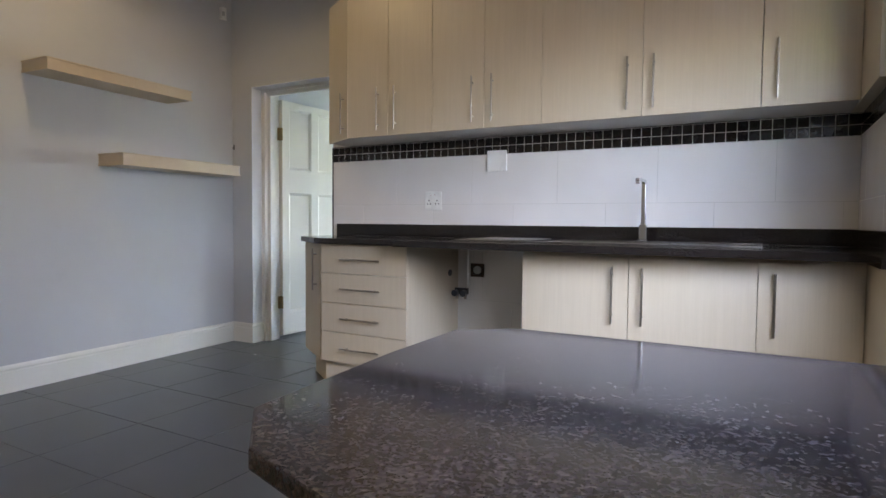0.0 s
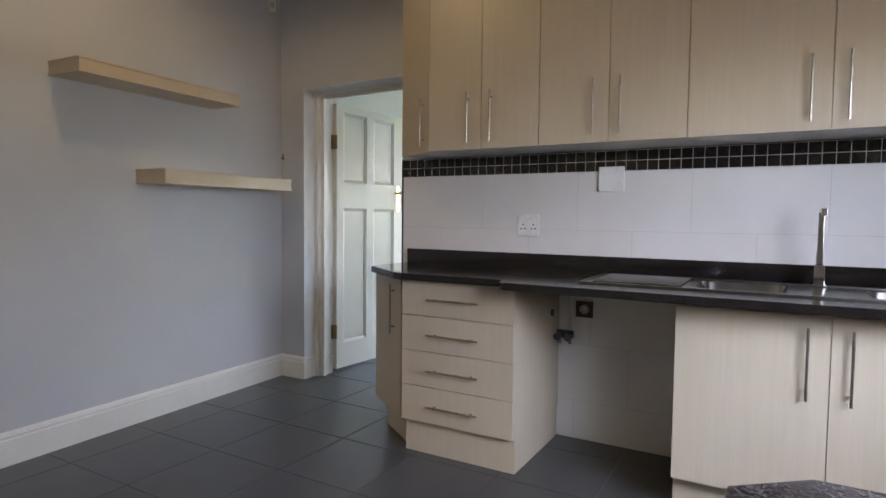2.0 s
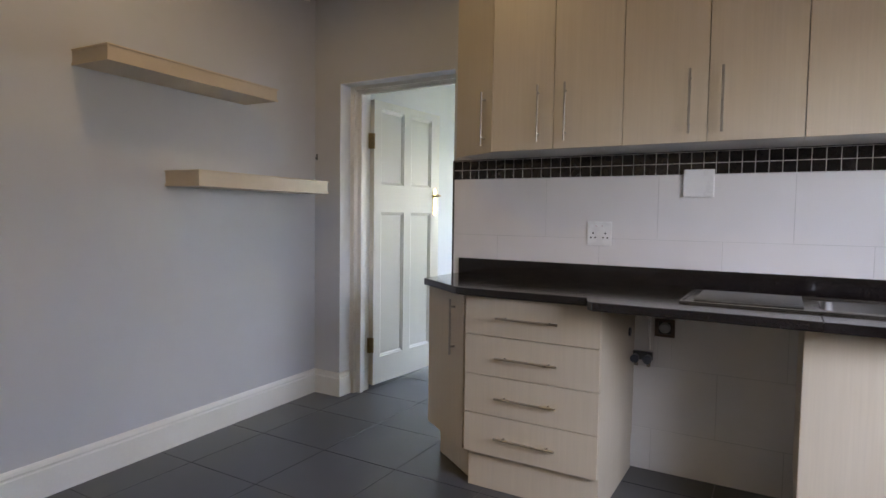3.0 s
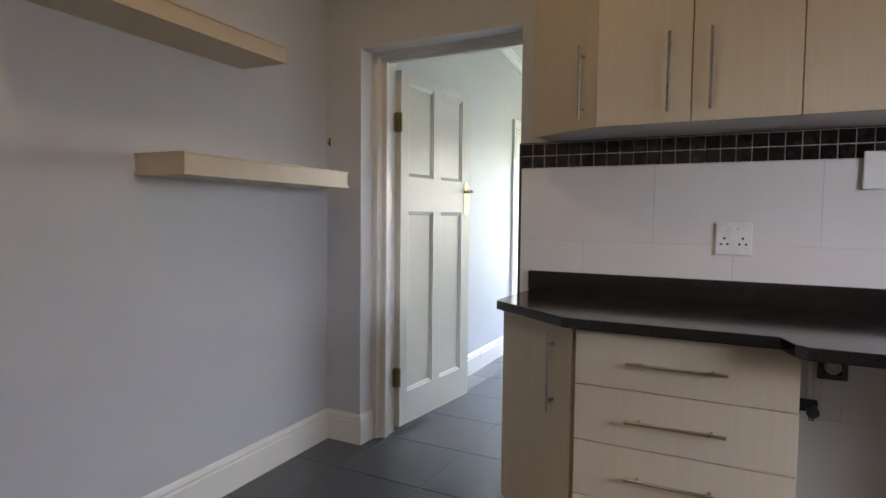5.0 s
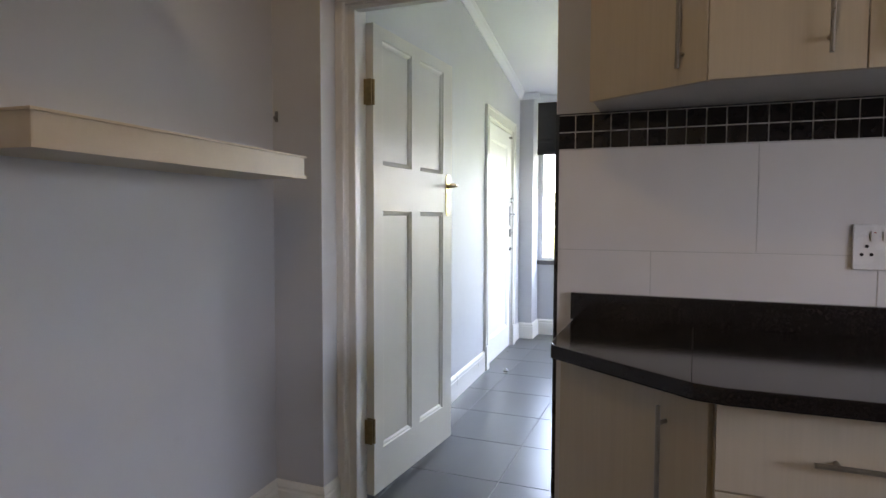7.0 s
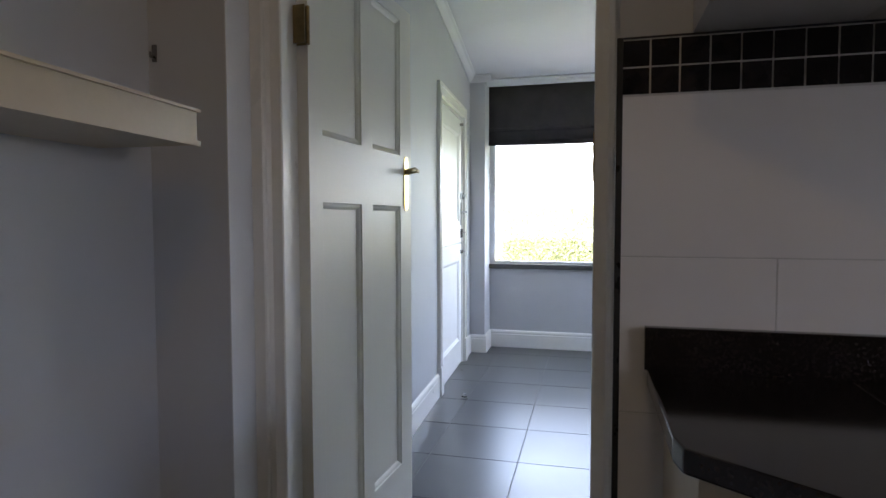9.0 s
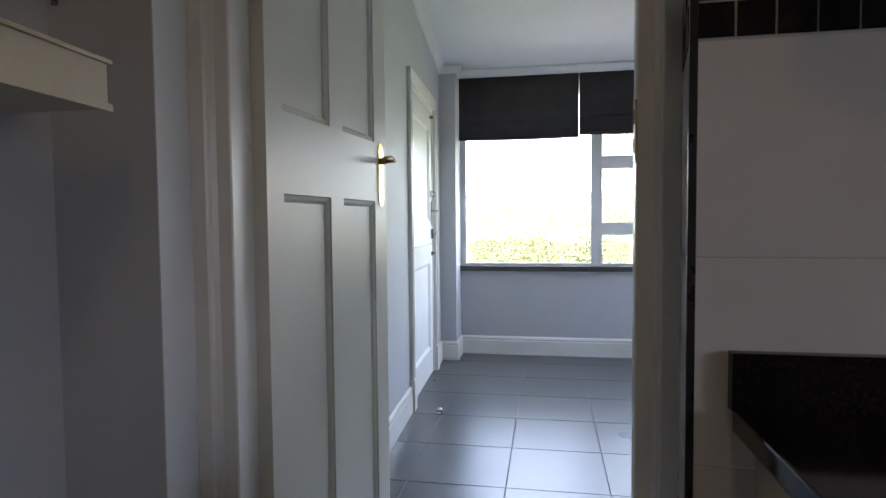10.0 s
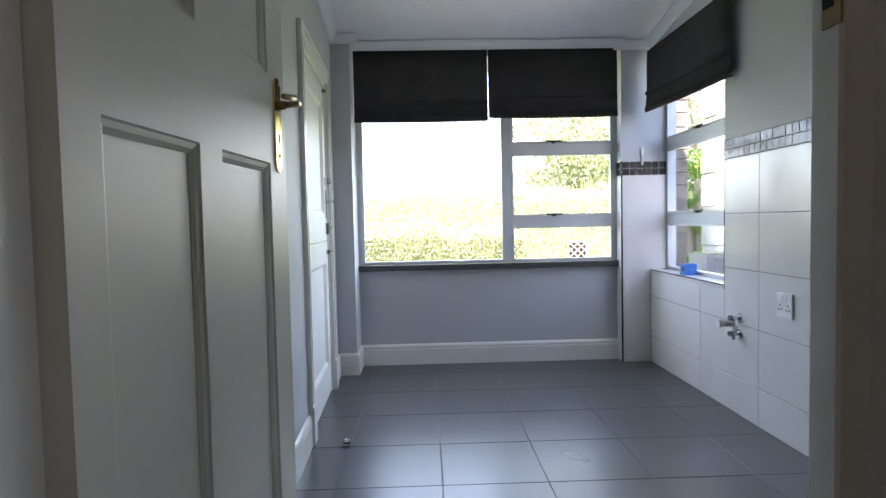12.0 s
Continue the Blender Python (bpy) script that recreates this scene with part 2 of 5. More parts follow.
def glass_mat():
    m, nt, b = mat("window_glass")
    nt.nodes.remove(b)
    out = nt.nodes["Material Output"]
    tr = nt.nodes.new("ShaderNodeBsdfTransparent")
    gl = nt.nodes.new("ShaderNodeBsdfGlossy")
    gl.inputs["Roughness"].default_value = 0.02
    mx = nt.nodes.new("ShaderNodeMixShader")
    lw = nt.nodes.new("ShaderNodeLayerWeight")
    lw.inputs["Blend"].default_value = 0.5
    pw = nt.nodes.new("ShaderNodeMath")
    pw.operation = "POWER"
    pw.inputs[1].default_value = 5.0
    link(nt, lw.outputs["Facing"], pw.inputs[0])
    ma = nt.nodes.new("ShaderNodeMath")
    ma.operation = "MULTIPLY_ADD"
    ma.inputs[1].default_value = 0.5
    ma.inputs[2].default_value = 0.02
    link(nt, pw.outputs[0], ma.inputs[0])
    link(nt, ma.outputs[0], mx.inputs[0])
    link(nt, tr.outputs[0], mx.inputs[1])
    link(nt, gl.outputs[0], mx.inputs[2])
    link(nt, mx.outputs[0], out.inputs[0])
    return m


M_GLASS = glass_mat()


def leaf_mat(name, a, c):
    m, nt, b = mat(name)
    g = nt.nodes.new("ShaderNodeNewGeometry")
    link(nt, ramp(nt, g.outputs["Random Per Island"], [(0.0, a), (1.0, c)]), b.inputs["Base Color"])
    b.inputs["Roughness"].default_value = 0.55
    b.inputs["Transmission Weight"].default_value = 0.0
    return m


M_HEDGE = leaf_mat("hedge_leaves", (0.22, 0.25, 0.13), (0.32, 0.35, 0.20))
M_TREE = leaf_mat("tree_leaves", (0.18, 0.22, 0.10), (0.32, 0.36, 0.18))
M_FERN = leaf_mat("fern_leaves", (0.06, 0.14, 0.015), (0.14, 0.24, 0.04))
M_CORE = shade("hedge_inner_twigs", (0.18, 0.20, 0.11), (0.25, 0.27, 0.16), 0.9, scale=9, fine=60, bumps=0.6)
M_BARK = shade("tree_bark", (0.16, 0.14, 0.11), (0.26, 0.23, 0.19), 0.85, scale=9, fine=60, bumps=0.8)
M_GRASS = shade("lawn_grass", (0.06, 0.10, 0.025), (0.12, 0.16, 0.05), 0.85, scale=1.2, fine=60, bumps=0.8)
M_PAVE = shade("pale_paving", (0.30, 0.28, 0.25), (0.40, 0.38, 0.34), 0.8, scale=3, fine=60, bumps=0.4)
M_RENDER = shade("white_rendered_wall", (0.66, 0.65, 0.62), (0.76, 0.75, 0.72), 0.8, scale=3, fine=80, bumps=0.5)
M_STONE = shade("stacked_stone", (0.09, 0.080, 0.072), (0.20, 0.175, 0.155), 0.85, scale=14, fine=90, bumps=0.7)
M_PLANTER = shade("grey_rendered_planter", (0.16, 0.16, 0.16), (0.24, 0.235, 0.23), 0.7, scale=5, fine=90, bumps=0.3)
M_LATTICE = shade("white_lattice_paint", (0.66, 0.66, 0.64), (0.74, 0.74, 0.72), 0.6, scale=9, fine=90, bumps=0.2)


# ---- mesh helpers ----
def mesh_object(name, bm, material, parent=None, label="", smooth=False, kind="", bevel=0.0):
    if bevel:
        bmesh.ops.remove_doubles(bm, verts=bm.verts, dist=1e-6)
        bmesh.ops.bevel(bm, geom=[e for e in bm.edges if len(e.link_faces) == 2 and e.calc_face_angle(0) > 0.5], offset=bevel, segments=2, profile=0.6, affect="EDGES", clamp_overlap=True)
    bmesh.ops.recalc_face_normals(bm, faces=bm.faces)
    me = bpy.data.meshes.new(name)
    bm.to_mesh(me)
    bm.free()
    mats = material if isinstance(material, (list, tuple)) else [material]
    for m in mats:
        me.materials.append(m)
    if smooth:
        for p in me.polygons:
            p.use_smooth = True
    ob = new(name, me)
    if parent:
        ob.parent = parent
    return tagged(ob, label=label, kind=kind)


def part(name, bm, material, parent, label="", smooth=False, bevel=0.0):
    return mesh_object(name, bm, material, parent, label, smooth, bevel=bevel)


def thing(name, label, category, group="", at=(0, 0, 0), rz=0.0, kind=""):
    e = new(name)
    e.empty_display_size = 0.05
    e.matrix_world = pose(*at, 0, 0, rz)
    return tagged(e, label=label, category=category, group=group, kind=kind)


def structure(name, bm, material, label="", bevel=0.0, parent=None):
    return mesh_object(name, bm, material, parent, label, kind="structure", bevel=bevel)


def box(bm, x0, x1, y0, y1, z0, z1, mi=0):
    c = [bm.verts.new(p) for p in ((x0, y0, z0), (x1, y0, z0), (x1, y1, z0), (x0, y1, z0), (x0, y0, z1), (x1, y0, z1), (x1, y1, z1), (x0, y1, z1))]
    for q in ((3, 2, 1, 0), (4, 5, 6, 7), (0, 1, 5, 4), (1, 2, 6, 5), (2, 3, 7, 6), (3, 0, 4, 7)):
        bm.faces.new([c[k] for k in q]).material_index = mi
    return bm


def B(*a):
    return box(bmesh.new(), *a)


def prism(bm, pts, z0, z1):
    """An upright prism; z0 and z1 are heights, or lists with one for each corner."""
    n = len(pts)
    lo = z0 if isinstance(z0, (list, tuple)) else [z0] * n
    hi = z1 if isinstance(z1, (list, tuple)) else [z1] * n
    a = [bm.verts.new((p[0], p[1], lo[k])) for k, p in enumerate(pts)]
    b = [bm.verts.new((p[0], p[1], hi[k])) for k, p in enumerate(pts)]
    bm.faces.new(a[::-1])
    bm.faces.new(b)
    for k in range(n):
        bm.faces.new((a[k], a[(k + 1) % n], b[(k + 1) % n], b[k]))
    return bm


def P(pts, z0, z1):
    return prism(bmesh.new(), pts, z0, z1)


def rod(bm, p, q, r, seg=12, r2=None):
    p, q = Vector(p), Vector(q)
    d = q - p
    m = Matrix.Translation((p + q) / 2) @ d.to_track_quat("Z", "Y").to_matrix().to_4x4()
    bmesh.ops.create_cone(bm, cap_ends=True, segments=seg, radius1=r, radius2=r if r2 is None else r2, depth=d.length, matrix=m)
    return bm


def lathe(bm, profile, m=Matrix(), seg=20):
    """Turns (radius, height) pairs about the local z axis."""
    rings = []
    for r, h in profile:
        rings.append([bm.verts.new(m @ Vector((r * math.cos(2 * math.pi * k / seg), r * math.sin(2 * math.pi * k / seg), h))) for k in range(seg)])
    for a, b in zip(rings, rings[1:]):
        for k in range(seg):
            bm.faces.new((a[k], a[(k + 1) % seg], b[(k + 1) % seg], b[k]))
    bm.faces.new(rings[0][::-1])
    bm.faces.new(rings[-1])
    return bm


def sweep(bm, path, profile):
    """Carries a closed profile of (offset to the right, height) along a path in plan, with mitred corners."""
    pts = [Vector(p) for p in path]
    rings = []
    for k, p in enumerate(pts):
        dirs = []
        if k > 0:
            dirs.append((p - pts[k - 1]).normalized())
        if k < len(pts) - 1:
            dirs.append((pts[k + 1] - p).normalized())
        ns = [Vector((d.y, -d.x)) for d in dirs]
        n = sum(ns, Vector((0, 0))).normalized()
        f = 1 / max(n.dot(ns[0]), 0.2)
        rings.append([bm.verts.new((p.x + n.x * o * f, p.y + n.y * o * f, z)) for o, z in profile])
    m = len(profile)
    for a, b in zip(rings, rings[1:]):
        for k in range(m):
            bm.faces.new((a[k], a[(k + 1) % m], b[(k + 1) % m], b[k]))
    bm.faces.new(rings[0])
    bm.faces.new(rings[-1][::-1])
    return bm


# ---- plan ----
WALL_Y = 3.50          # kitchen face of the wall with the doorway
TILE_Y = 3.404         # face of the kitchen splashback tiles
DOOR_L, DOOR_R, DOOR_TOP = -3.743, -2.815, 2.112
FRAME_R, FRAME_Y, FAR_Y = -2.782, 3.605, 3.715   # the tiled reveal splays to the frame
BACK_Y = -1.60
KITCHEN_R = 0.372
KITCHEN_TOP = 3.0
LAUNDRY_R = -1.505
ALC_L, ALC_R = -3.778, -1.732
PIER_LY, PIER_RY, ALC_Y = 7.42, 7.585, 7.70


def left_k(y):
    return -3.965 + (3.5 - y) * 0.045


def left_l(y):
    return -3.800 - (y - 4.5) * 0.040


def ceil_l(y):
    return 2.470 + (7.5 - y) * 0.135


# ---- large structure ----
structure("wall_kitchen_left", P([(left_k(WALL_Y), WALL_Y), (left_k(BACK_Y), BACK_Y), (left_k(BACK_Y) - 0.25, BACK_Y), (left_k(WALL_Y) - 0.25, WALL_Y)], 0, KITCHEN_TOP), M_WALL)

bm = bmesh.new()
box(bm, -4.22, DOOR_L, WALL_Y, FAR_Y, 0, KITCHEN_TOP)
prism(bm, [(DOOR_L, WALL_Y), (DOOR_R + 0.012, WALL_Y), (FRAME_R, FRAME_Y), (FRAME_R, FAR_Y), (DOOR_L, FAR_Y)], DOOR_TOP, KITCHEN_TOP)
prism(bm, [(DOOR_R, TILE_Y + 0.0025), (KITCHEN_R + 0.25, TILE_Y + 0.0025), (KITCHEN_R + 0.25, FAR_Y), (FRAME_R, FAR_Y), (FRAME_R, FRAME_Y)], 0, KITCHEN_TOP)
wall_door = structure("wall_doorway", bm, M_WALL)

# right and back walls of the kitchen, with the windows behind the camera
bm = bmesh.new()
R0, R1 = KITCHEN_R, KITCHEN_R + 0.22
box(bm, R0, R1, BACK_Y, 0.88, 0, KITCHEN_TOP)
box(bm, R0, R1, 2.36, TILE_Y + 0.0025, 0, KITCHEN_TOP)
box(bm, R0, R1, 0.88, 2.36, 0, 1.05)
box(bm, R0, R1, 0.88, 2.36, 1.98, KITCHEN_TOP)
structure("wall_kitchen_right", bm, M_WALL)
bm = bmesh.new()
box(bm, -4.1, R1, BACK_Y - 0.22, BACK_Y, 0, KITCHEN_TOP)
structure("wall_kitchen_back", bm, M_WALL)
structure("ceiling_kitchen", B(-4.25, R1, BACK_Y - 0.22, 3.75, KITCHEN_TOP, KITCHEN_TOP + 0.15), M_CEIL)

# laundry
DY0, DY1, DTOP = 6.115, 7.055, 2.055
bm = bmesh.new()
for ya, yb, z0 in ((3.716, DY0, 0), (DY1, 8.0, 0), (DY0, DY1, DTOP)):
    prism(bm, [(left_l(ya), ya), (left_l(ya) - 0.22, ya), (left_l(yb) - 0.22, yb), (left_l(yb), yb)], z0, 3.4)
wall_laundry_left = structure("wall_laundry_left", bm, M_WALL)
bm = bmesh.new()
box(bm, left_l(PIER_LY) - 0.05, ALC_L, PIER_LY, 7.95, 0, 3.0)
box(bm, ALC_L, ALC_R, ALC_Y, 7.95, 0, 0.7455)
box(bm, ALC_L, ALC_R, ALC_Y, 7.95, 2.44, 3.0)
structure("wall_laundry_window", bm, M_WALL)
bm = bmesh.new()
box(bm, ALC_R, LAUNDRY_R + 0.20, PIER_RY, 7.80, 0, 3.0)
pier_right = structure("wall_laundry_pier", bm, M_WALL)
NY0, NY1, NZ0, NZ1 = 6.465, PIER_RY, 0.700, 2.40
bm = bmesh.new()
box(bm, LAUNDRY_R, LAUNDRY_R + 0.20, 3.716, NY0, 0, 3.4)
box(bm, LAUNDRY_R, LAUNDRY_R + 0.20, NY0, NY1, 0, NZ0)
box(bm, LAUNDRY_R, LAUNDRY_R + 0.20, NY0, NY1, NZ1, 3.4)
wall_laundry_right = structure("wall_laundry_right", bm, M_WALL)
bm = bmesh.new()
a, b, c, d = (-4.25, 3.75), (-1.2, 3.75), (-1.2, 8.2), (-4.25, 8.2)
prism(bm, [a, b, c, d], [ceil_l(p[1]) for p in (a, b, c, d)], [ceil_l(p[1]) + 0.12 for p in (a, b, c, d)])
structure("ceiling_laundry", bm, M_CEIL)

floor = structure("floor", B(-4.3, 0.7, BACK_Y - 0.2, 7.95, -0.12, -0.003), M_GROUT_DARK, "dark grey tiled floor with pale grout")

# cornice of the laundry, along the sloping sides and the window wall
bm = bmesh.new()
prof = [(0.0, 0.0), (0.0, -0.058), (0.012, -0.058), (0.030, -0.042), (0.045, -0.018), (0.062, -0.010), (0.062, 0.0)]


def cornice_run(bm, p, q, right):
    p, q = Vector((*p, ceil_l(p[1]) + 0.003)), Vector((*q, ceil_l(q[1]) + 0.003))
    n = Vector((right[0], right[1], 0))
    rings = [[bm.verts.new(e + n * o + Vector((0, 0, z))) for o, z in prof] for e in (p, q)]
    m = len(prof)
    for k in range(m):
        bm.faces.new((rings[0][k], rings[0][(k + 1) % m], rings[1][(k + 1) % m], rings[1][k]))
    bm.faces.new(rings[0])
    bm.faces.new(rings[1][::-1])


cornice_run(bm, (left_l(3.75), 3.75), (left_l(PIER_LY), PIER_LY), (1, 0))
cornice_run(bm, (LAUNDRY_R, 3.75), (LAUNDRY_R, PIER_RY), (-1, 0))
cornice_run(bm, (left_l(PIER_LY), PIER_LY), (ALC_L + 0.06, PIER_LY), (0, -1))
cornice_run(bm, (ALC_R - 0.06, PIER_RY), (LAUNDRY_R, PIER_RY), (0, -1))
cornice_run(bm, (ALC_L, ALC_Y - 0.155), (ALC_R, ALC_Y - 0.155), (0, -1))
structure("trim_cornice", bm, M_CEIL)
structure("trim_window_head", B(ALC_L, ALC_R, ALC_Y - 0.155, ALC_Y, 2.432, 2.66), M_CEIL)

# skirtings
SK = [(0, 0), (0.018, 0), (0.018, 0.122), (0.0145, 0.128), (0.0145, 0.134), (0.017, 0.140), (0.013, 0.152), (0.006, 0.160), (0, 0.162)]
structure("baseboard_kitchen", sweep(bmesh.new(), [(left_k(BACK_Y), BACK_Y), (left_k(WALL_Y), WALL_Y), (DOOR_L, WALL_Y), (DOOR_L, FRAME_Y - 0.001)], SK), M_TRIM_CREAM, "cream painted moulded skirting board")
structure("baseboard_laundry_left", sweep(bmesh.new(), [(left_l(3.72), 3.72), (left_l(6.035), 6.035)], SK), M_TRIM)
structure("baseboard_laundry_window", sweep(bmesh.new(), [(left_l(7.135), 7.135), (left_l(PIER_LY), PIER_LY), (ALC_L, PIER_LY), (ALC_L, ALC_Y), (ALC_R, ALC_Y)], SK), M_TRIM)

structure("trim_reveal_side", B(DOOR_L + 0.0003, DOOR_L + 0.0030, WALL_Y - 0.0006, FRAME_Y - 0.0005, 0.163, DOOR_TOP - 0.0035), M_REVEAL)
structure("trim_reveal_head", B(DOOR_L + 0.0003, DOOR_R - 0.004, WALL_Y - 0.0006, FRAME_Y - 0.0005, DOOR_TOP - 0.0030, DOOR_TOP - 0.0003), M_REVEAL)

# ---- doorway: frame and panelled door ----
door_1 = thing("door_1", "open white four-panel door hinged in a moulded white frame", "door", kind="structure")


def frame_leg(bm, x_wall, s):
    """An upright of the frame: two steps and a rebate; s is +1 for the left jamb, -1 for the right."""
    pr = [(0, FRAME_Y), (0.034, FRAME_Y), (0.038, FRAME_Y + 0.004), (0.038, FRAME_Y + 0.016), (0.046, FRAME_Y + 0.026), (0.074, FRAME_Y + 0.027), (0.077, FRAME_Y + 0.031), (0.077, FRAME_Y + 0.059), (0.050, FRAME_Y + 0.059), (0.050, FAR_Y - 0.001), (0, FAR_Y - 0.001)]
    if s > 0:
        pr[8:] = [(0.064, FRAME_Y + 0.059), (0.064, 3.746), (0.0, 3.746)]
    pts = [(x_wall + s * o, y) for o, y in pr]
    prism(bm, pts if s < 0 else pts[::-1], 0, DOOR_TOP - 0.001)


bm = bmesh.new()
frame_leg(bm, DOOR_L, 1)
part("door_frame_left", bm, M_TRIM, door_1)
bm = bmesh.new()
frame_leg(bm, FRAME_R, -1)
part("door_frame_right", bm, M_TRIM, door_1)
bm = bmesh.new()
for y0, y1, dz in ((FRAME_Y, FRAME_Y + 0.018, 0.026), (FRAME_Y + 0.018, FRAME_Y + 0.027, 0.034), (FRAME_Y + 0.027, FRAME_Y + 0.059, 0.052), (FRAME_Y + 0.059, FAR_Y - 0.001, 0.034)):
    box(bm, DOOR_L + 0.034, FRAME_R - 0.034, y0, y1, DOOR_TOP - dz, DOOR_TOP - 0.001)
part("door_frame_head", bm, M_TRIM, door_1)
sp = part("strike_plate", B(FRAME_R - 0.0790, FRAME_R - 0.0765, 3.631, 3.657, 1.300, 1.414), M_BRASS_OLD, door_1, "aged brass strike plate")
for z in (1.318, 1.370):
    part("latch_hole", B(FRAME_R - 0.0800, FRAME_R - 0.0785, 3.641, 3.655, z, z + 0.026), M_DARKHOLE, sp)


def panelled_leaf(w, h, t, openings, mould=0.016, depth=0.011):
    """Stiles and rails around rectangular openings, with sloping mouldings on both faces. Local x along, z up, y through."""
    bm = bmesh.new()
    xs = sorted({0.0, w} | {v for o in openings for v in (o[0], o[1])})
    zs = sorted({0.0, h} | {v for o in openings for v in (o[2], o[3])})

    def solid(x, z):
        return not any(o[0] < x < o[1] and o[2] < z < o[3] for o in openings)
    vs = {}

    def V(x, y, z):
        k = (round(x, 5), round(y, 5), round(z, 5))
        if k not in vs:
            vs[k] = bm.verts.new(k)
        return vs[k]
    for x0, x1 in zip(xs, xs[1:]):
        for z0, z1 in zip(zs, zs[1:]):
            if solid((x0 + x1) / 2, (z0 + z1) / 2):
                for y in (0, t):
                    bm.faces.new((V(x0, y, z0), V(x1, y, z0), V(x1, y, z1), V(x0, y, z1)))
    for z0, z1 in zip(zs, zs[1:]):
        for x in (0, w):
            bm.faces.new((V(x, 0, z0), V(x, t, z0), V(x, t, z1), V(x, 0, z1)))
    for x0, x1 in zip(xs, xs[1:]):
        for z in (0, h):
            bm.faces.new((V(x0, 0, z), V(x1, 0, z), V(x1, t, z), V(x0, t, z)))
    for x0, x1, z0, z1 in openings:
        for y, s in ((0, 1), (t, -1)):
            steps = [(0, 0), (0.003, 0.004), (mould * 0.6, depth * 0.55), (mould, depth), (mould, depth + 0.004)]
            rings = [[bm.verts.new((x0 + a, y + s * b, z0 + a)), bm.verts.new((x1 - a, y + s * b, z0 + a)), bm.verts.new((x1 - a, y + s * b, z1 - a)), bm.verts.new((x0 + a, y + s * b, z1 - a))] for a, b in steps]
            for p, q in zip(rings, rings[1:]):
                for k in range(4):
                    bm.faces.new((p[k], p[(k + 1) % 4], q[(k + 1) % 4], q[k]))
    bmesh.ops.remove_doubles(bm, verts=bm.verts, dist=1e-5)
    return bm


LEAF_W, LEAF_H, LEAF_T = 0.79, 2.015, 0.040
leaf_m = pose(-3.6463, 3.750, 0.030, 0, 0, 85.6)
OPEN = [(0.074, 0.336, 1.432, 1.960), (0.422, 0.680, 1.432, 1.960), (0.074, 0.336, 0.190, 1.233), (0.422, 0.680, 0.190, 1.233)]
leaf = part("door_leaf", panelled_leaf(LEAF_W, LEAF_H, LEAF_T, OPEN, 0.020, 0.012), M_DOOR, door_1)
leaf.matrix_world = leaf_m
for o in OPEN:
    part("panel", B(o[0] + 0.012, o[1] - 0.012, 0.0132, LEAF_T - 0.0132, o[2] + 0.012, o[3] - 0.012), M_DOOR, leaf)
for z in (0.235, 1.675):
    bm = bmesh.new()
    box(bm, -0.0025, 0.0, 0.004, 0.037, z, z + 0.105)
    rod(bm, (-0.006, -0.004, z), (-0.006, -0.004, z + 0.105), 0.0062, 10)
    box(bm, -0.026, -0.0225, -0.006, 0.036, z, z + 0.105)
    part("hinge", bm, M_BRASS_OLD, leaf, "tarnished brass butt hinge")


def rounded_plate(bm, x0, x1, z0, z1, y0, y1):
    """A long plate with scalloped ends."""
    xm, r = (x0 + x1) / 2, (x1 - x0) / 2
    pts = []
    for k in range(9):
        a = math.pi * k / 8
        pts.append((xm + r * 0.86 * math.cos(a), z1 - r + r * math.sin(a)))
    for k in range(9):
        a = math.pi + math.pi * k / 8
        pts.append((xm + r * 0.86 * math.cos(a), z0 + r + r * math.sin(a)))
    a = [bm.verts.new((x, y0, z)) for x, z in pts]
    b = [bm.verts.new((x, y1, z)) for x, z in pts]
    bm.faces.new(a)
    bm.faces.new(b[::-1])
    for k in range(len(pts)):
        bm.faces.new((a[k], a[(k + 1) % len(pts)], b[(k + 1) % len(pts)], b[k]))


for y0, y1, s in ((-0.0045, 0.0, -1), (LEAF_T, LEAF_T + 0.0045, 1)):
    bm = bmesh.new()
    rounded_plate(bm, 0.708, 0.754, 1.216, 1.434, y0, y1)
    plate = part("handle_plate", bm, M_BRASS, leaf, "polished brass lever lock plate")
    yb = y0 if s < 0 else y1
    bm = bmesh.new()
    rod(bm, (0.735, yb, 1.372), (0.735, yb + s * 0.018, 1.372), 0.012, 14, 0.010)
    rod(bm, (0.735, yb + s * 0.014, 1.372), (0.735, yb + s * 0.048, 1.374), 0.0075, 12)
    rod(bm, (0.740, yb + s * 0.046, 1.374), (0.690, yb + s * 0.050, 1.378), 0.0080, 12)
    rod(bm, (0.692, yb + s * 0.050, 1.378), (0.632, yb + s * 0.046, 1.370), 0.0085, 12, 0.006)
    part("lever", bm, M_BRASS_OLD, plate, "brass lever handle", smooth=True)
    part("keyhole", B(0.7325, 0.7375, yb + s * 0.0012 if s > 0 else yb - 0.0012, yb + s * 0.0001 if s < 0 else yb + 0.0001, 1.285, 1.305), M_DARKHOLE, plate)
    bm = bmesh.new()
    for z in (1.255, 1.420):
        rod(bm, (0.735, yb, z), (0.735, yb + s * 0.002, z), 0.0045, 8)
    part("screw", bm, M_BRASS_OLD, plate)

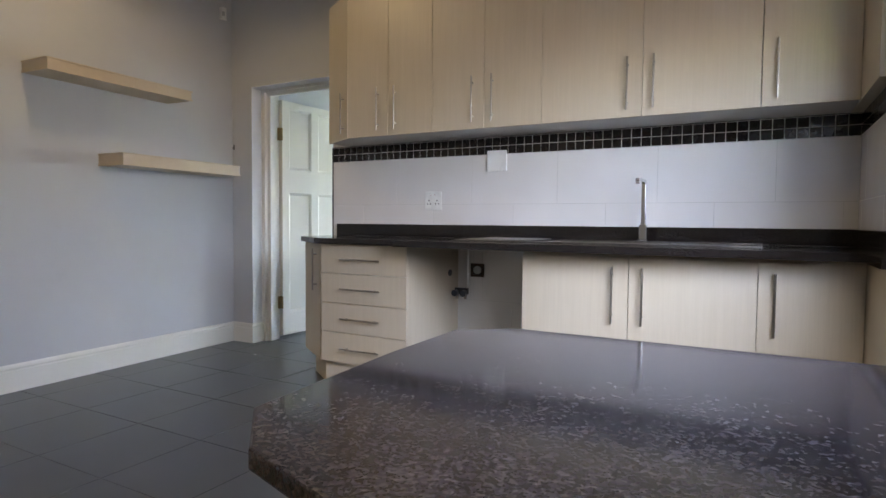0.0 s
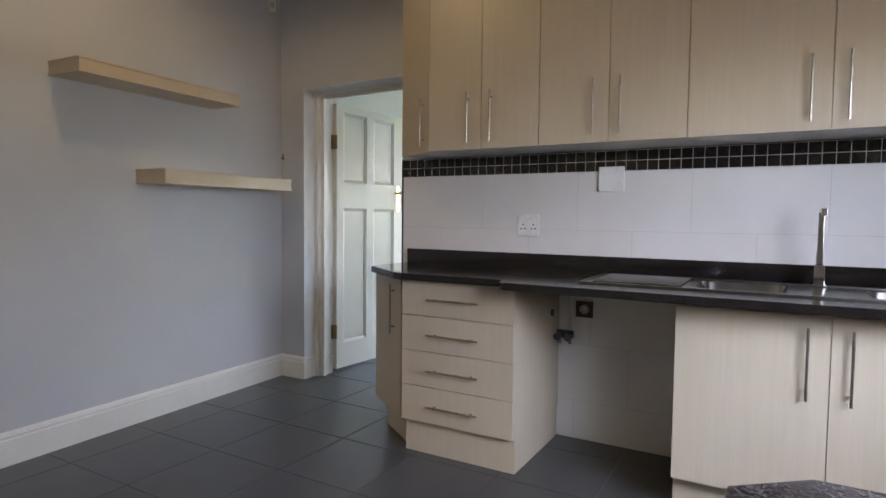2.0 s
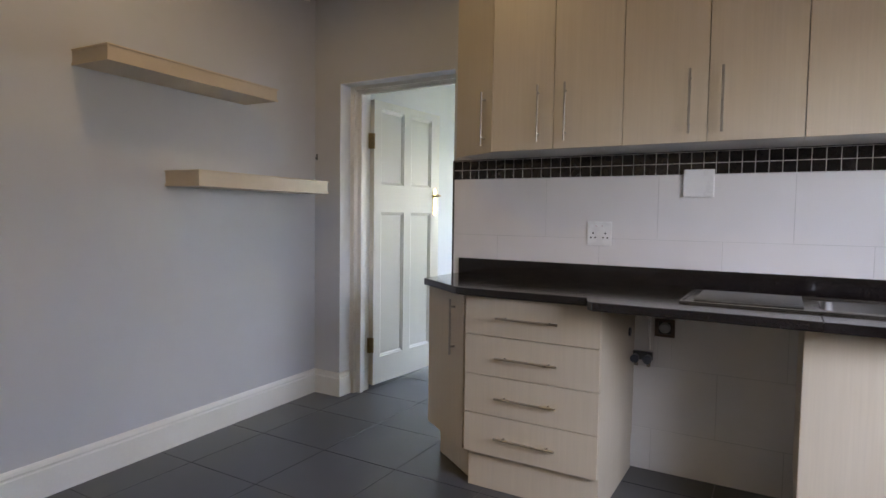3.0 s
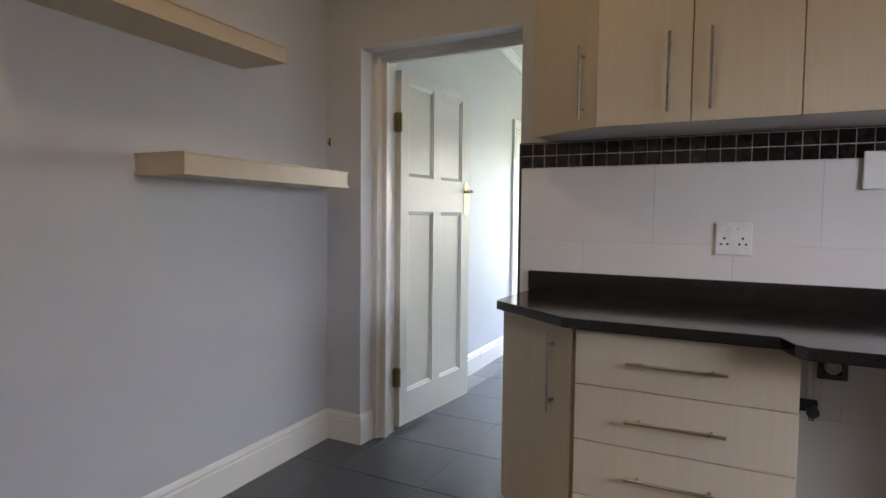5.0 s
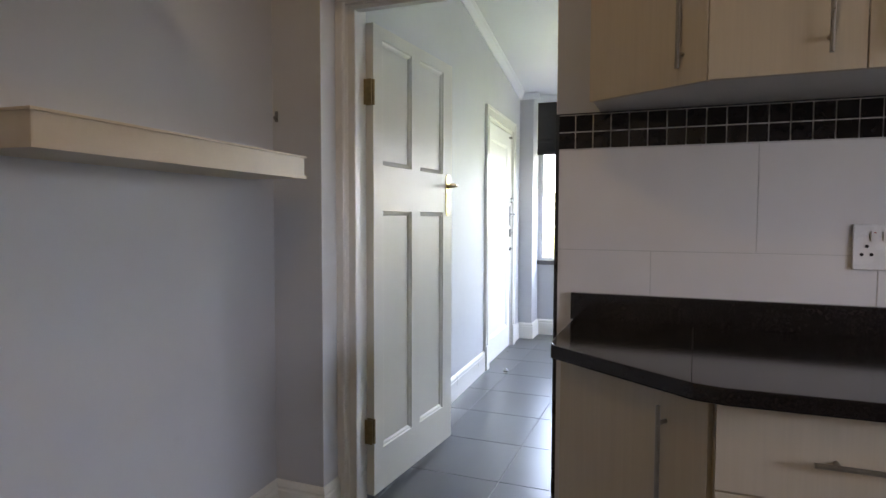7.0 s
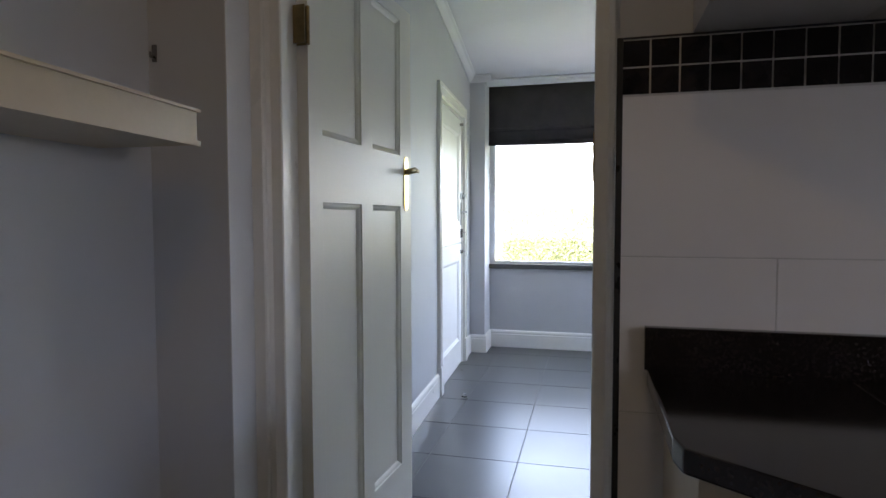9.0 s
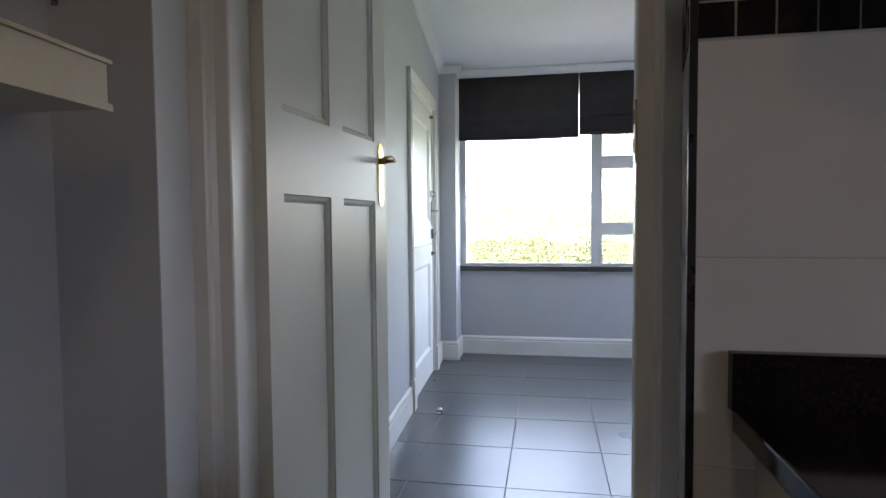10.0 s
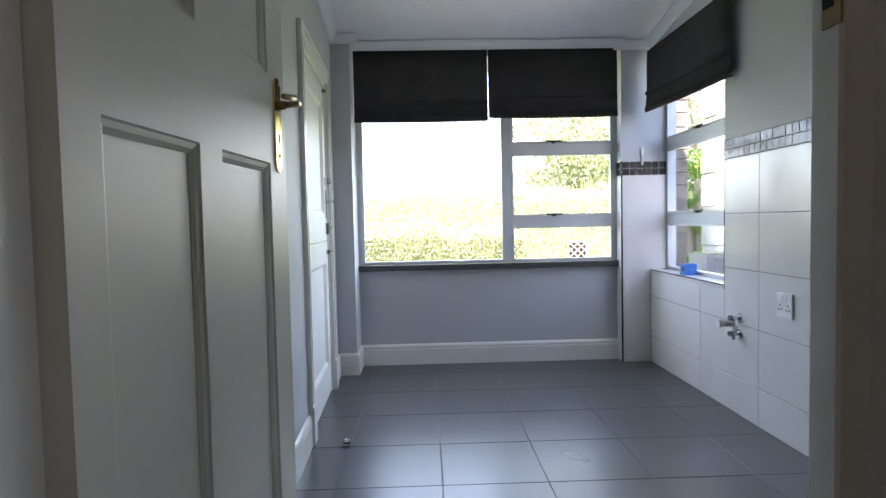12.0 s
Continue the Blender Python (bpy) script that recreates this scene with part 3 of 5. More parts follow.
# ---- wall shelves ----
def shelf(y0, z0, z1):
    t = thing("floating_shelf", "thick cream-painted floating shelf, empty, fixed to the grey wall", "shelf", "wall shelves", at=(left_k(y0), y0, 0), rz=2.577)
    bm = bmesh.new()
    box(bm, -0.002, 0.250, 0, 1.0, z0, z1)
    part("shelf_body", bm, M_SHELF, t, bevel=0.004)
    bm = bmesh.new()
    box(bm, -0.001, 0.256, -0.005, 1.005, z1 - 0.003, z1 + 0.004)
    part("shelf_top", bm, M_SHELF, t, bevel=0.0015)
    bm = bmesh.new()
    box(bm, 0.2504, 0.2545, -0.004, 1.004, z0 - 0.002, z0 + 0.010)
    box(bm, 0.0, 0.2503, -0.004, -0.0003, z0 - 0.002, z0 + 0.010)
    part("edge_bead", bm, M_SHELF, t)


shelf(1.872, 1.880, 1.945)
shelf(2.330, 1.375, 1.450)

# ---- kitchen cabinets ----
def bar_handle(parent, x, z, length, upright=True, y=0.0):
    """A steel bar on two posts, in front of a face at local y, looking to -y."""
    bm = bmesh.new()
    off, r = 0.026, 0.0050
    if upright:
        rod(bm, (x, y - off, z - length / 2), (x, y - off, z + length / 2), r)
        for s in (-1, 1):
            rod(bm, (x, y, z + s * length * 0.36), (x, y - off, z + s * length * 0.36), 0.0048, 10)
    else:
        rod(bm, (x - length / 2, y - off, z), (x + length / 2, y - off, z), r)
        for s in (-1, 1):
            rod(bm, (x + s * length * 0.36, y, z), (x + s * length * 0.36, y - off, z), 0.0048, 10)
    return part("handle", bm, M_HANDLE, parent, "satin nickel bar handle", smooth=False)


def slab_door(name, parent, x0, x1, z0, z1, y, t=0.018, gap=0.0016):
    return part(name, B(x0 + gap, x1 - gap, y, y + t, z0 + gap, z1 - gap), M_WOOD, parent, bevel=0.0012)


UP_Z0, UP_Z1, UP_Y, UP_BACK = 1.556, 2.48, 3.050, TILE_Y


def upper_unit(xs, handles, label):
    t = thing("wall_cabinet", label, "cabinet", "wall cabinets above the worktop")
    x0, x1 = xs[0], xs[-1]
    bm = bmesh.new()
    box(bm, x0 + 0.0008, x1 - 0.0008, UP_Y + 0.0195, UP_BACK - 0.001, UP_Z0 + 0.004, UP_Z1)
    part("cabinet_body", bm, M_SOFFIT, t)
    for (a, b), hx in zip(zip(xs, xs[1:]), handles):
        d = slab_door("cabinet_door", t, a, b, UP_Z0, UP_Z1, UP_Y)
        bar_handle(d, hx, 1.722, 0.262, y=UP_Y)
    return t


upper_unit([-2.405, -2.093, -1.778], [-2.165, -2.035], "pale ash-laminate wall cabinet with two closed doors and bar handles")
upper_unit([-1.778, -1.438, -1.097], [-1.508, -1.384], "pale ash-laminate wall cabinet with two closed doors beside the sink")
upper_unit([-1.097, -0.575, -0.052], [-0.646, -0.520], "wide pale ash-laminate wall cabinet with two closed doors above the sink")
upper_unit([-0.052, 0.322], [0.010], "single-door pale ash-laminate wall cabinet in the corner")
t = thing("wall_cabinet", "brown-shadowed return wall cabinet turning the kitchen corner", "cabinet", "wall cabinets above the worktop")
part("cabinet_body", B(0.3235, KITCHEN_R - 0.001, 2.62, UP_BACK - 0.001, UP_Z0 + 0.002, UP_Z1), M_WOOD, t)

# angled end unit of the wall cabinets
t = thing("wall_cabinet", "angled end wall cabinet with one narrow closed door beside the doorway", "cabinet", "wall cabinets above the worktop")
a, b = Vector((-2.407, 3.0500)), Vector((-2.695, 3.216))
n = Vector((-(b - a).y, (b - a).x)).normalized()
if n.y < 0:
    n = -n
ai, bi = a + n * 0.0195, b + n * 0.0195
prism_pts = [(ai.x, ai.y), (-2.4065, UP_BACK - 0.001), (b.x + 0.012, UP_BACK - 0.001), (bi.x, bi.y)]
part("cabinet_body", P(prism_pts, UP_Z0 + 0.004, UP_Z1), M_SOFFIT, t)
L = (b - a).length
d = part("cabinet_door", B(0.002, L, 0, 0.018, UP_Z0, UP_Z1), M_WOOD, t, bevel=0.0012)
ang = math.degrees(math.atan2((a - b).y, (a - b).x))
d.matrix_world = pose(b.x, b.y, 0, 0, 0, ang)
bar_handle(d, L - 0.060, 1.722, 0.262)

# base units
TOP_Z, TOP_T = 0.920, 0.034
BASE_TOP = TOP_Z - TOP_T - 0.001
t = thing("drawer_unit", "pale ash-laminate base unit with four closed drawers", "cabinet", "base cabinets")
bm = bmesh.new()
box(bm, -1.788, -1.772, 2.816, 3.385, 0, 0.165)
box(bm, -1.788, -1.772, 2.7895, 3.403, 0.1655, BASE_TOP)
part("side_panel", bm, M_WOOD, t)
part("cabinet_body", B(-2.388, -1.7885, 2.7895, 3.403, 0.165, BASE_TOP), M_SOFFIT, t)
part("plinth", B(-2.376, -1.772, 2.800, 2.8155, 0.002, 0.164), M_WOOD, t)
zs = [0.168, 0.352, 0.530, 0.709, 0.884]
for z0, z1 in zip(zs, zs[1:]):
    d = slab_door("drawer", t, -2.388, -1.7715, z0, z1, 2.770)
    bar_handle(d, -2.087, z0 + (z1 - z0) * 0.50 - 0.002, 0.280, False, y=2.770)

t = thing("corner_base_unit", "angled end base unit with one narrow closed door", "cabinet", "base cabinets")
a, b = Vector((-2.392, 2.772)), Vector((-2.728, 3.010))
n = Vector((-(b - a).y, (b - a).x)).normalized()
if n.y < 0:
    n = -n
ai, bi = a + n * 0.0195, b + n * 0.0195
part("cabinet_body", P([(ai.x, ai.y), (-2.3885, 3.403), (b.x + 0.006, 3.403), (bi.x + 0.001, bi.y)], 0.166, BASE_TOP), M_WOOD, t)
L = (b - a).length
ang = math.degrees(math.atan2((a - b).y, (a - b).x))
d = part("cabinet_door", B(0.001, L - 0.011, 0, 0.018, 0.168, 0.884), M_WOOD, t, bevel=0.0012)
d.matrix_world = pose(b.x, b.y, 0, 0, 0, ang)
bar_handle(d, L - 0.105, 0.720, 0.262)
part("plinth", P([(-2.377, 2.852), (-2.377, 2.868), (-2.66, 3.062), (-2.66, 3.40), (-2.676, 3.40), (-2.676, 3.054), (-2.385, 2.848)], 0.002, 0.165), M_WOOD, t)


def base_unit(xs, handles, label):
    t = thing("base_cabinet", label, "cabinet", "base cabinets")
    part("cabinet_body", B(xs[0] + 0.0005, xs[-1] - 0.0005, 2.7745, 3.403, 0.165, BASE_TOP), M_WOOD, t)
    part("plinth", B(xs[0] + 0.001, xs[-1] - 0.001, 2.820, 2.836, 0.002, 0.164), M_WOOD, t)
    for (a, b), hx in zip(zip(xs, xs[1:]), handles):
        d = slab_door("cabinet_door", t, a, b, 0.168, 0.868, 2.755)
        bar_handle(d, hx, 0.690, 0.262, y=2.755)


base_unit([-1.080, -0.563, -0.040], [-0.634, -0.500], "pale ash-laminate sink base cabinet with two closed doors")
base_unit([-0.040, 0.330], [0.022], "single-door pale ash-laminate base cabinet in the corner")
t = thing("base_cabinet", "pale ash-laminate return base cabinet turning the kitchen corner", "cabinet", "base cabinets")
part("side_panel", B(0.3315, KITCHEN_R - 0.001, 2.30, 3.403, 0.002, BASE_TOP), M_WOOD, t)

# worktop with cut-outs for the bowls
EDGE_D, EDGE_S = 2.738, 2.625
BX = [(-1.030, -0.700), (-0.430, -0.100)]
BY0, BY1 = 2.880, 3.200
t = thing("worktop", "polished black-brown granite worktop with an upstand", "countertop")
bm = bmesh.new()
prism(bm, [(-2.756, 3.403), (-2.757, 3.03), (-2.749, 2.990), (-2.43, 2.752), (-2.375, EDGE_D), (-1.825, EDGE_D), (-1.797, EDGE_S + 0.03), (-1.770, EDGE_S), (BX[0][0], EDGE_S), (BX[0][0], 3.403)], TOP_Z - TOP_T, TOP_Z)
part("slab", bm, M_GRANITE, t, bevel=0.004)
KX = KITCHEN_R - 0.001
for x0, x1, y0, y1 in ((BX[0][0], KX, EDGE_S, BY0), (BX[0][0], KX, BY1, 3.403), (BX[0][1], BX[1][0], BY0, BY1), (BX[1][1], KX, BY0, BY1), (0.30, KX, 2.25, EDGE_S)):
    part("slab", B(x0, x1, y0, y1, TOP_Z - TOP_T, TOP_Z), M_GRANITE, t)
bm = bmesh.new()
box(bm, -2.762, KITCHEN_R - 0.001, TILE_Y - 0.022, TILE_Y - 0.0008, TOP_Z + 0.0005, 1.004)
box(bm, KITCHEN_R - 0.022, KITCHEN_R - 0.001, 2.25, TILE_Y - 0.0225, TOP_Z + 0.0005, 1.004)
part("upstand", bm, M_GRANITE, t, bevel=0.0015)

part("seam", P([(-2.434, 2.752), (-2.4325, 2.752), (-2.4085, 3.380), (-2.410, 3.380)], TOP_Z + 0.0001, TOP_Z + 0.0005), M_DARKHOLE, t, "dark joint between two granite slabs")

# sink
sink = thing("kitchen_sink", "stainless steel inset sink with two bowls and a grooved drainer", "sink")
SX0, SX1, SY0, SY1 = -1.490, -0.028, 2.815, 3.262
bm = bmesh.new()
zt = TOP_Z + 0.0045
cuts = [SX0, BX[0][0], BX[0][1], BX[1][0], BX[1][1], SX1]
box(bm, SX0, SX1, SY0, BY0, TOP_Z + 0.0003, zt)
box(bm, SX0, SX1, BY1, SY1, TOP_Z + 0.0003, zt)
box(bm, SX0, BX[0][0], BY0, BY1, TOP_Z + 0.0003, zt)
box(bm, BX[0][1], BX[1][0], BY0, BY1, TOP_Z + 0.0003, zt)
box(bm, BX[1][1], SX1, BY0, BY1, TOP_Z + 0.0003, zt)
part("rim", bm, M_STEEL, sink)
bm = bmesh.new()
for k, (x0, x1, y0, y1) in enumerate(((SX0, SX1, SY0, SY0 + 0.010), (SX0, SX1, SY1 - 0.010, SY1), (SX0, SX0 + 0.010, SY0 + 0.01, SY1 - 0.01), (SX1 - 0.010, SX1, SY0 + 0.01, SY1 - 0.01))):
    box(bm, x0, x1, y0, y1, zt, zt + 0.004)
part("raised_edge", bm, M_STEEL, sink, bevel=0.0015)
for k in range(11):
    bm = bmesh.new()
    y = 2.885 + k * 0.032
    rod(bm, (SX0 + 0.045, y, zt + 0.0010), (BX[0][0] - 0.05, y, zt + 0.0010), 0.0085, 10)
    part("drainer_ridge", bm, M_STEEL, sink)
for x0, x1 in BX:
    bm = bmesh.new()
    # an open bowl with rounded corners and sloping sides
    rings = []
    for f, z in ((0.0, zt - 0.0005), (0.004, zt - 0.006), (0.010, 0.80), (0.030, 0.770), (0.060, 0.762)):
        ring = []
        hx, hy, cx, cy, r = (x1 - x0) / 2 - f, (BY1 - BY0) / 2 - f, (x0 + x1) / 2, (BY0 + BY1) / 2, 0.055
        for qx, qy, a0 in ((1, 1, 0), (-1, 1, 90), (-1, -1, 180), (1, -1, 270)):
            for k in range(5):
                a = radians(a0 + 22.5 * k)
                ring.append(bm.verts.new((cx + qx * (hx - r) + r * math.cos(a), cy + qy * (hy - r) + r * math.sin(a), z)))
        rings.append(ring)
    for p, q in zip(rings, rings[1:]):
        for k in range(20):
            bm.faces.new((p[k], p[(k + 1) % 20], q[(k + 1) % 20], q[k]))
    bm.faces.new(rings[-1])
    bowl = part("bowl", bm, M_STEEL, sink, smooth=True)
    bm = bmesh.new()
    lathe(bm, [(0.030, 0.0), (0.034, 0.003), (0.020, 0.004), (0.012, 0.001)], Matrix.Translation(((x0 + x1) / 2, (BY0 + BY1) / 2, 0.7625)))
    part("drain", bm, M_CHROME, bowl)
    for cx, cy, sx, sy in ((x0, BY0, 1, 1), (x1, BY0, -1, 1), (x1, BY1, -1, -1), (x0, BY1, 1, -1)):
        r = 0.055
        arc = [(cx + sx * (r - r * math.cos(radians(90 * k / 5))), cy + sy * (r - r * math.sin(radians(90 * k / 5)))) for k in range(6)]
        pts = [(cx, cy)] + arc
        part("corner_fillet", P(pts, zt - 0.004, zt), M_STEEL, bowl)

tap = thing("mixer_tap", "square chrome mixer tap with an upright neck behind the sink", "tap")
TX, TY = -0.585, 3.232
part("base", B(TX - 0.026, TX + 0.026, TY - 0.026, TY + 0.026, zt + 0.0002, zt + 0.010), M_CHROME, tap, bevel=0.002)
part("body", B(TX - 0.020, TX + 0.020, TY - 0.020, TY + 0.020, zt + 0.0105, 1.018), M_CHROME, tap, bevel=0.003)
part("lever", B(TX - 0.013, TX + 0.013, TY - 0.004, TY + 0.012, 1.0185, 1.075), M_CHROME, tap, bevel=0.002)
part("neck", B(TX - 0.011, TX + 0.011, TY - 0.019, TY - 0.005, 1.0185, 1.236), M_CHROME, tap, bevel=0.002)
part("spout", B(TX - 0.011, TX + 0.011, TY - 0.190, TY - 0.0045, 1.2365, 1.252), M_CHROME, tap, bevel=0.002)
part("aerator", B(TX - 0.010, TX + 0.010, TY - 0.188, TY - 0.166, 1.222, 1.236), M_CHROME, tap, bevel=0.001)


# ---- sockets and small fittings ----
def double_socket(loc, rz, label):
    """Faces local -y; origin at its centre."""
    t = thing("power_socket", label, "power socket", at=loc, rz=rz)
    w, h = 0.062, 0.061
    part("face_plate", B(-w, w, -0.010, 0, -h, h), M_PLASTIC, t, bevel=0.004)
    for cx in (-0.031, 0.031):
        for dx, dz in ((0, 0.010), (-0.011, -0.012), (0.011, -0.012)):
            bm = bmesh.new()
            rod(bm, (cx + dx, -0.0112, dz - 0.008), (cx + dx, -0.0095, dz - 0.008), 0.0046, 10)
            part("pin_hole", bm, M_DARKHOLE, t)
    for cx in (-0.014, 0.014):
        r = part("rocker", B(cx - 0.009, cx + 0.009, -0.0135, -0.0100, 0.016, 0.042), M_PLASTIC, t, bevel=0.001)
        part("marker", B(cx - 0.003, cx + 0.003, -0.0142, -0.0134, 0.037, 0.0395), M_LED, r)


double_socket((-1.960, TILE_Y - 0.0005, 1.162), 0, "white double power socket on the splashback tiles")
double_socket((LAUNDRY_R - 0.0030, 5.872, 0.680), -90, "white double power socket on white laundry tiles")
t = thing("blank_plate", "square white blanking plate fixed over the splashback", "cover plate")
part("plate", B(-1.570, -1.436, TILE_Y - 0.016, TILE_Y - 0.0048, 1.343, 1.473), M_PLASTIC, t, bevel=0.005)
part("back_box", B(-1.566, -1.440, TILE_Y - 0.0047, TILE_Y - 0.0005, 1.347, 1.469), M_PLASTIC, t)

t = thing("waste_outlet", "steel-framed round waste outlet in the tiles under the worktop", "pipe outlet")
bm = bmesh.new()
for x0, x1, z0, z1 in ((-1.676, -1.585, 0.744, 0.758), (-1.676, -1.585, 0.672, 0.686), (-1.676, -1.660, 0.686, 0.744), (-1.601, -1.585, 0.686, 0.744)):
    box(bm, x0, x1, TILE_Y - 0.014, TILE_Y - 0.0005, z0, z1)
part("surround", bm, M_BRONZE, t, "tarnished metal surround")
part("recess", B(-1.660, -1.601, TILE_Y - 0.003, TILE_Y - 0.0005, 0.686, 0.744), M_DARKHOLE, t)
bm = bmesh.new()
lathe(bm, [(0.012, 0.0), (0.026, 0.0), (0.026, 0.012), (0.019, 0.016), (0.012, 0.010)], Matrix.Translation((-1.630, TILE_Y - 0.003, 0.716)) @ Matrix.Rotation(radians(90), 4, "X"), 16)
part("collar", bm, M_PIPE_GREY, t)

t = thing("washing_machine_valve", "pair of dark appliance stop valves on the tiled wall", "valve")
bm = bmesh.new()
rod(bm, (-1.715, TILE_Y - 0.0005, 0.575), (-1.715, TILE_Y - 0.045, 0.575), 0.012)
box(bm, -1.765, -1.675, TILE_Y - 0.062, TILE_Y - 0.040, 0.560, 0.600)
part("manifold", bm, M_BLACKPL, t, bevel=0.002)
for x in (-1.750, -1.692):
    bm = bmesh.new()
    rod(bm, (x, TILE_Y - 0.062, 0.572), (x, TILE_Y - 0.098, 0.568), 0.017, 12, 0.021)
    part("valve_knob", bm, M_VALVE, t, "dark blue-grey plastic valve knob", smooth=False)
    bm = bmesh.new()
    rod(bm, (x, TILE_Y - 0.052, 0.560), (x, TILE_Y - 0.056, 0.528), 0.010, 12)
    part("outlet", bm, M_CHROME, t)
t = thing("conduit", "thin white conduit running down the tiles under the worktop", "pipe")
part("conduit_body", rod(bmesh.new(), (-1.700, TILE_Y - 0.008, 0.602), (-1.700, TILE_Y - 0.008, 0.884), 0.007, 8), M_PLASTIC, t)
bm = bmesh.new()
rod(bm, (-1.7725, 3.285, 0.700), (-1.7660, 3.285, 0.700), 0.021, 16)
cap = mesh_object("cable_hole_cap", bm, M_BLACKPL)
tagged(cap, label="small dark round cable grommet in the side of the drawer unit", category="grommet")

# motion detector high in the corner
t = thing("motion_sensor", "small white motion detector high in the corner", "sensor", at=(left_k(3.40) + 0.004, 3.40, 2.655), rz=60)
bm = bmesh.new()
pr = []
for k in range(9):
    a = math.pi * k / 8
    pr.append((0.030 * math.cos(a), -0.036 * math.sin(a)))
prism(bm, pr, 0, 0.095)
part("housing", bm, M_PLASTIC, t, bevel=0.003)
bm = bmesh.new()
pr = [(0.022 * math.cos(math.pi * k / 8), -0.038 * math.sin(math.pi * k / 8) - 0.001) for k in range(9)]
prism(bm, pr, 0.025, 0.060)
part("lens", bm, M_PIPE_GREY, t)
bm = bmesh.new()
rod(bm, (-3.945, 3.4995, 1.625), (-3.945, 3.482, 1.622), 0.003, 8)
rod(bm, (-3.945, 3.484, 1.622), (-3.945, 3.482, 1.634), 0.003, 8)
box(bm, -3.951, -3.939, 3.4955, 3.4998, 1.612, 1.655)
tagged(mesh_object("wall_hook", bm, M_STEEL), label="tiny metal wall hook near the corner", category="hook")

# ---- island with the lower granite top ----
IZ = 0.712
t = thing("kitchen_island", "speckled grey-brown polished granite breakfast counter with clipped corners", "kitchen island")
bm = bmesh.new()
prism(bm, [(-0.66, 1.600), (-0.800, 1.484), (-0.797, 1.15), (-0.762, 0.69), (-0.635, 0.560), (-0.455, 0.500), (0.371, 0.42), (0.371, 1.600)], IZ - 0.032, IZ)
part("slab", bm, M_GRANITE_GREY, t, bevel=0.004)
part("cabinet_body", B(-0.45, 0.371, 0.72, 1.42, 0.100, IZ - 0.0325), M_WOOD, t)
part("plinth", B(-0.40, 0.371, 0.77, 1.37, 0.002, 0.0995), M_WOOD, t)

# ---- laundry: stable door ----
door_2 = thing("door_2", "closed white split stable door in a white architrave", "door", kind="structure")
yc = DY0
ang2 = 90 + math.degrees(math.atan(0.040))
base_m = pose(left_l(yc), yc, 0, 0, 0, ang2)


def at_door(ob):
    ob.matrix_world = base_m
    return ob


DW = (DY1 - DY0) * math.sqrt(1 + 0.04 ** 2)
bm = bmesh.new()
for x0, x1 in ((-0.080, 0.0), (DW, DW + 0.080)):
    box(bm, x0, x1, -0.016, 0.0, 0.0, DTOP + 0.082)
    box(bm, x0 + (0.062 if x0 < 0 else 0.0), x1 - (0.0 if x0 < 0 else 0.062), -0.021, -0.016, 0.0, DTOP + 0.018)
    box(bm, x0 + (0.0 if x0 < 0 else 0.060), x1 - (0.060 if x0 < 0 else 0.0), -0.024, -0.016, 0.0, DTOP + 0.082)
box(bm, 0.0, DW, -0.016, 0.0, DTOP, DTOP + 0.082)
box(bm, -0.018, DW + 0.018, -0.0215, -0.016, DTOP, DTOP + 0.018)
box(bm, -0.060, DW + 0.060, -0.0245, -0.016, DTOP + 0.062, DTOP + 0.082)
for x0, x1 in ((-0.083, 0.003), (DW - 0.003, DW + 0.083)):
    box(bm, x0, x1, -0.030, 0.0, 0.0, 0.195)
at_door(part("architrave", bm, M_TRIM, door_2, "white moulded architrave with plinth blocks"))
bm = bmesh.new()
box(bm, 0.0, 0.028, 0.0, 0.14, 0.0, DTOP)
box(bm, DW - 0.028, DW, 0.0, 0.14, 0.0, DTOP)
box(bm, 0.028, DW - 0.028, 0.0, 0.14, DTOP - 0.028, DTOP)
at_door(part("door_frame", bm, M_TRIM, door_2))
for name, z0, z1, op in (("lower_leaf", 0.008, 1.012, [(0.115, DW - 0.175, 0.20, 0.865)]), ("upper_leaf", 1.018, DTOP - 0.031, [(0.115, DW - 0.175, 0.17, 0.880)])):
    w = DW - 0.062
    lf = part(name, panelled_leaf(w, z1 - z0, 0.042, op, 0.022, 0.013), M_DOOR_2, door_2)
    lf.matrix_world = base_m @ pose(0.031, 0.006, z0)
    o = op[0]
    part("panel", B(o[0] + 0.012, o[1] - 0.012, 0.014, 0.028, o[2] + 0.012, o[3] - 0.012), M_DOOR_2, lf)
hx = DW - 0.085
bm = bmesh.new()
box(bm, hx - 0.030, hx + 0.030, -0.016, 0.004, 1.375, 1.425)
rod(bm, (hx, -0.010, 1.400), (hx, -0.034, 1.400), 0.016, 14)
at_door(part("night_latch", bm, M_CHROME, door_2, "chrome night latch", bevel=0.0))
bm = bmesh.new()
box(bm, hx - 0.018, hx + 0.018, -0.001, 0.0055, 1.160, 1.345)
rod(bm, (hx, 0.0, 1.270), (hx, -0.045, 1.270), 0.008, 12)
rod(bm, (hx + 0.006, -0.043, 1.270), (hx - 0.090, -0.045, 1.268), 0.008, 12)
at_door(part("door_handle", bm, M_CHROME, door_2, "chrome lever handle on a long plate"))
for z, h in ((1.055, 0.075), (0.925, 0.030)):
    bm = bmesh.new()
    box(bm, hx - 0.015, hx + 0.015, -0.004, 0.0055, z, z + h)
    rod(bm, (hx, -0.010, z + 0.004), (hx, -0.010, z + h), 0.006, 10)
    rod(bm, (hx, -0.010, z + h * 0.6), (hx, -0.032, z + h * 0.6), 0.005, 10)
    at_door(part("bolt", bm, M_STEEL, door_2, "small steel bolt"))
bm = bmesh.new()
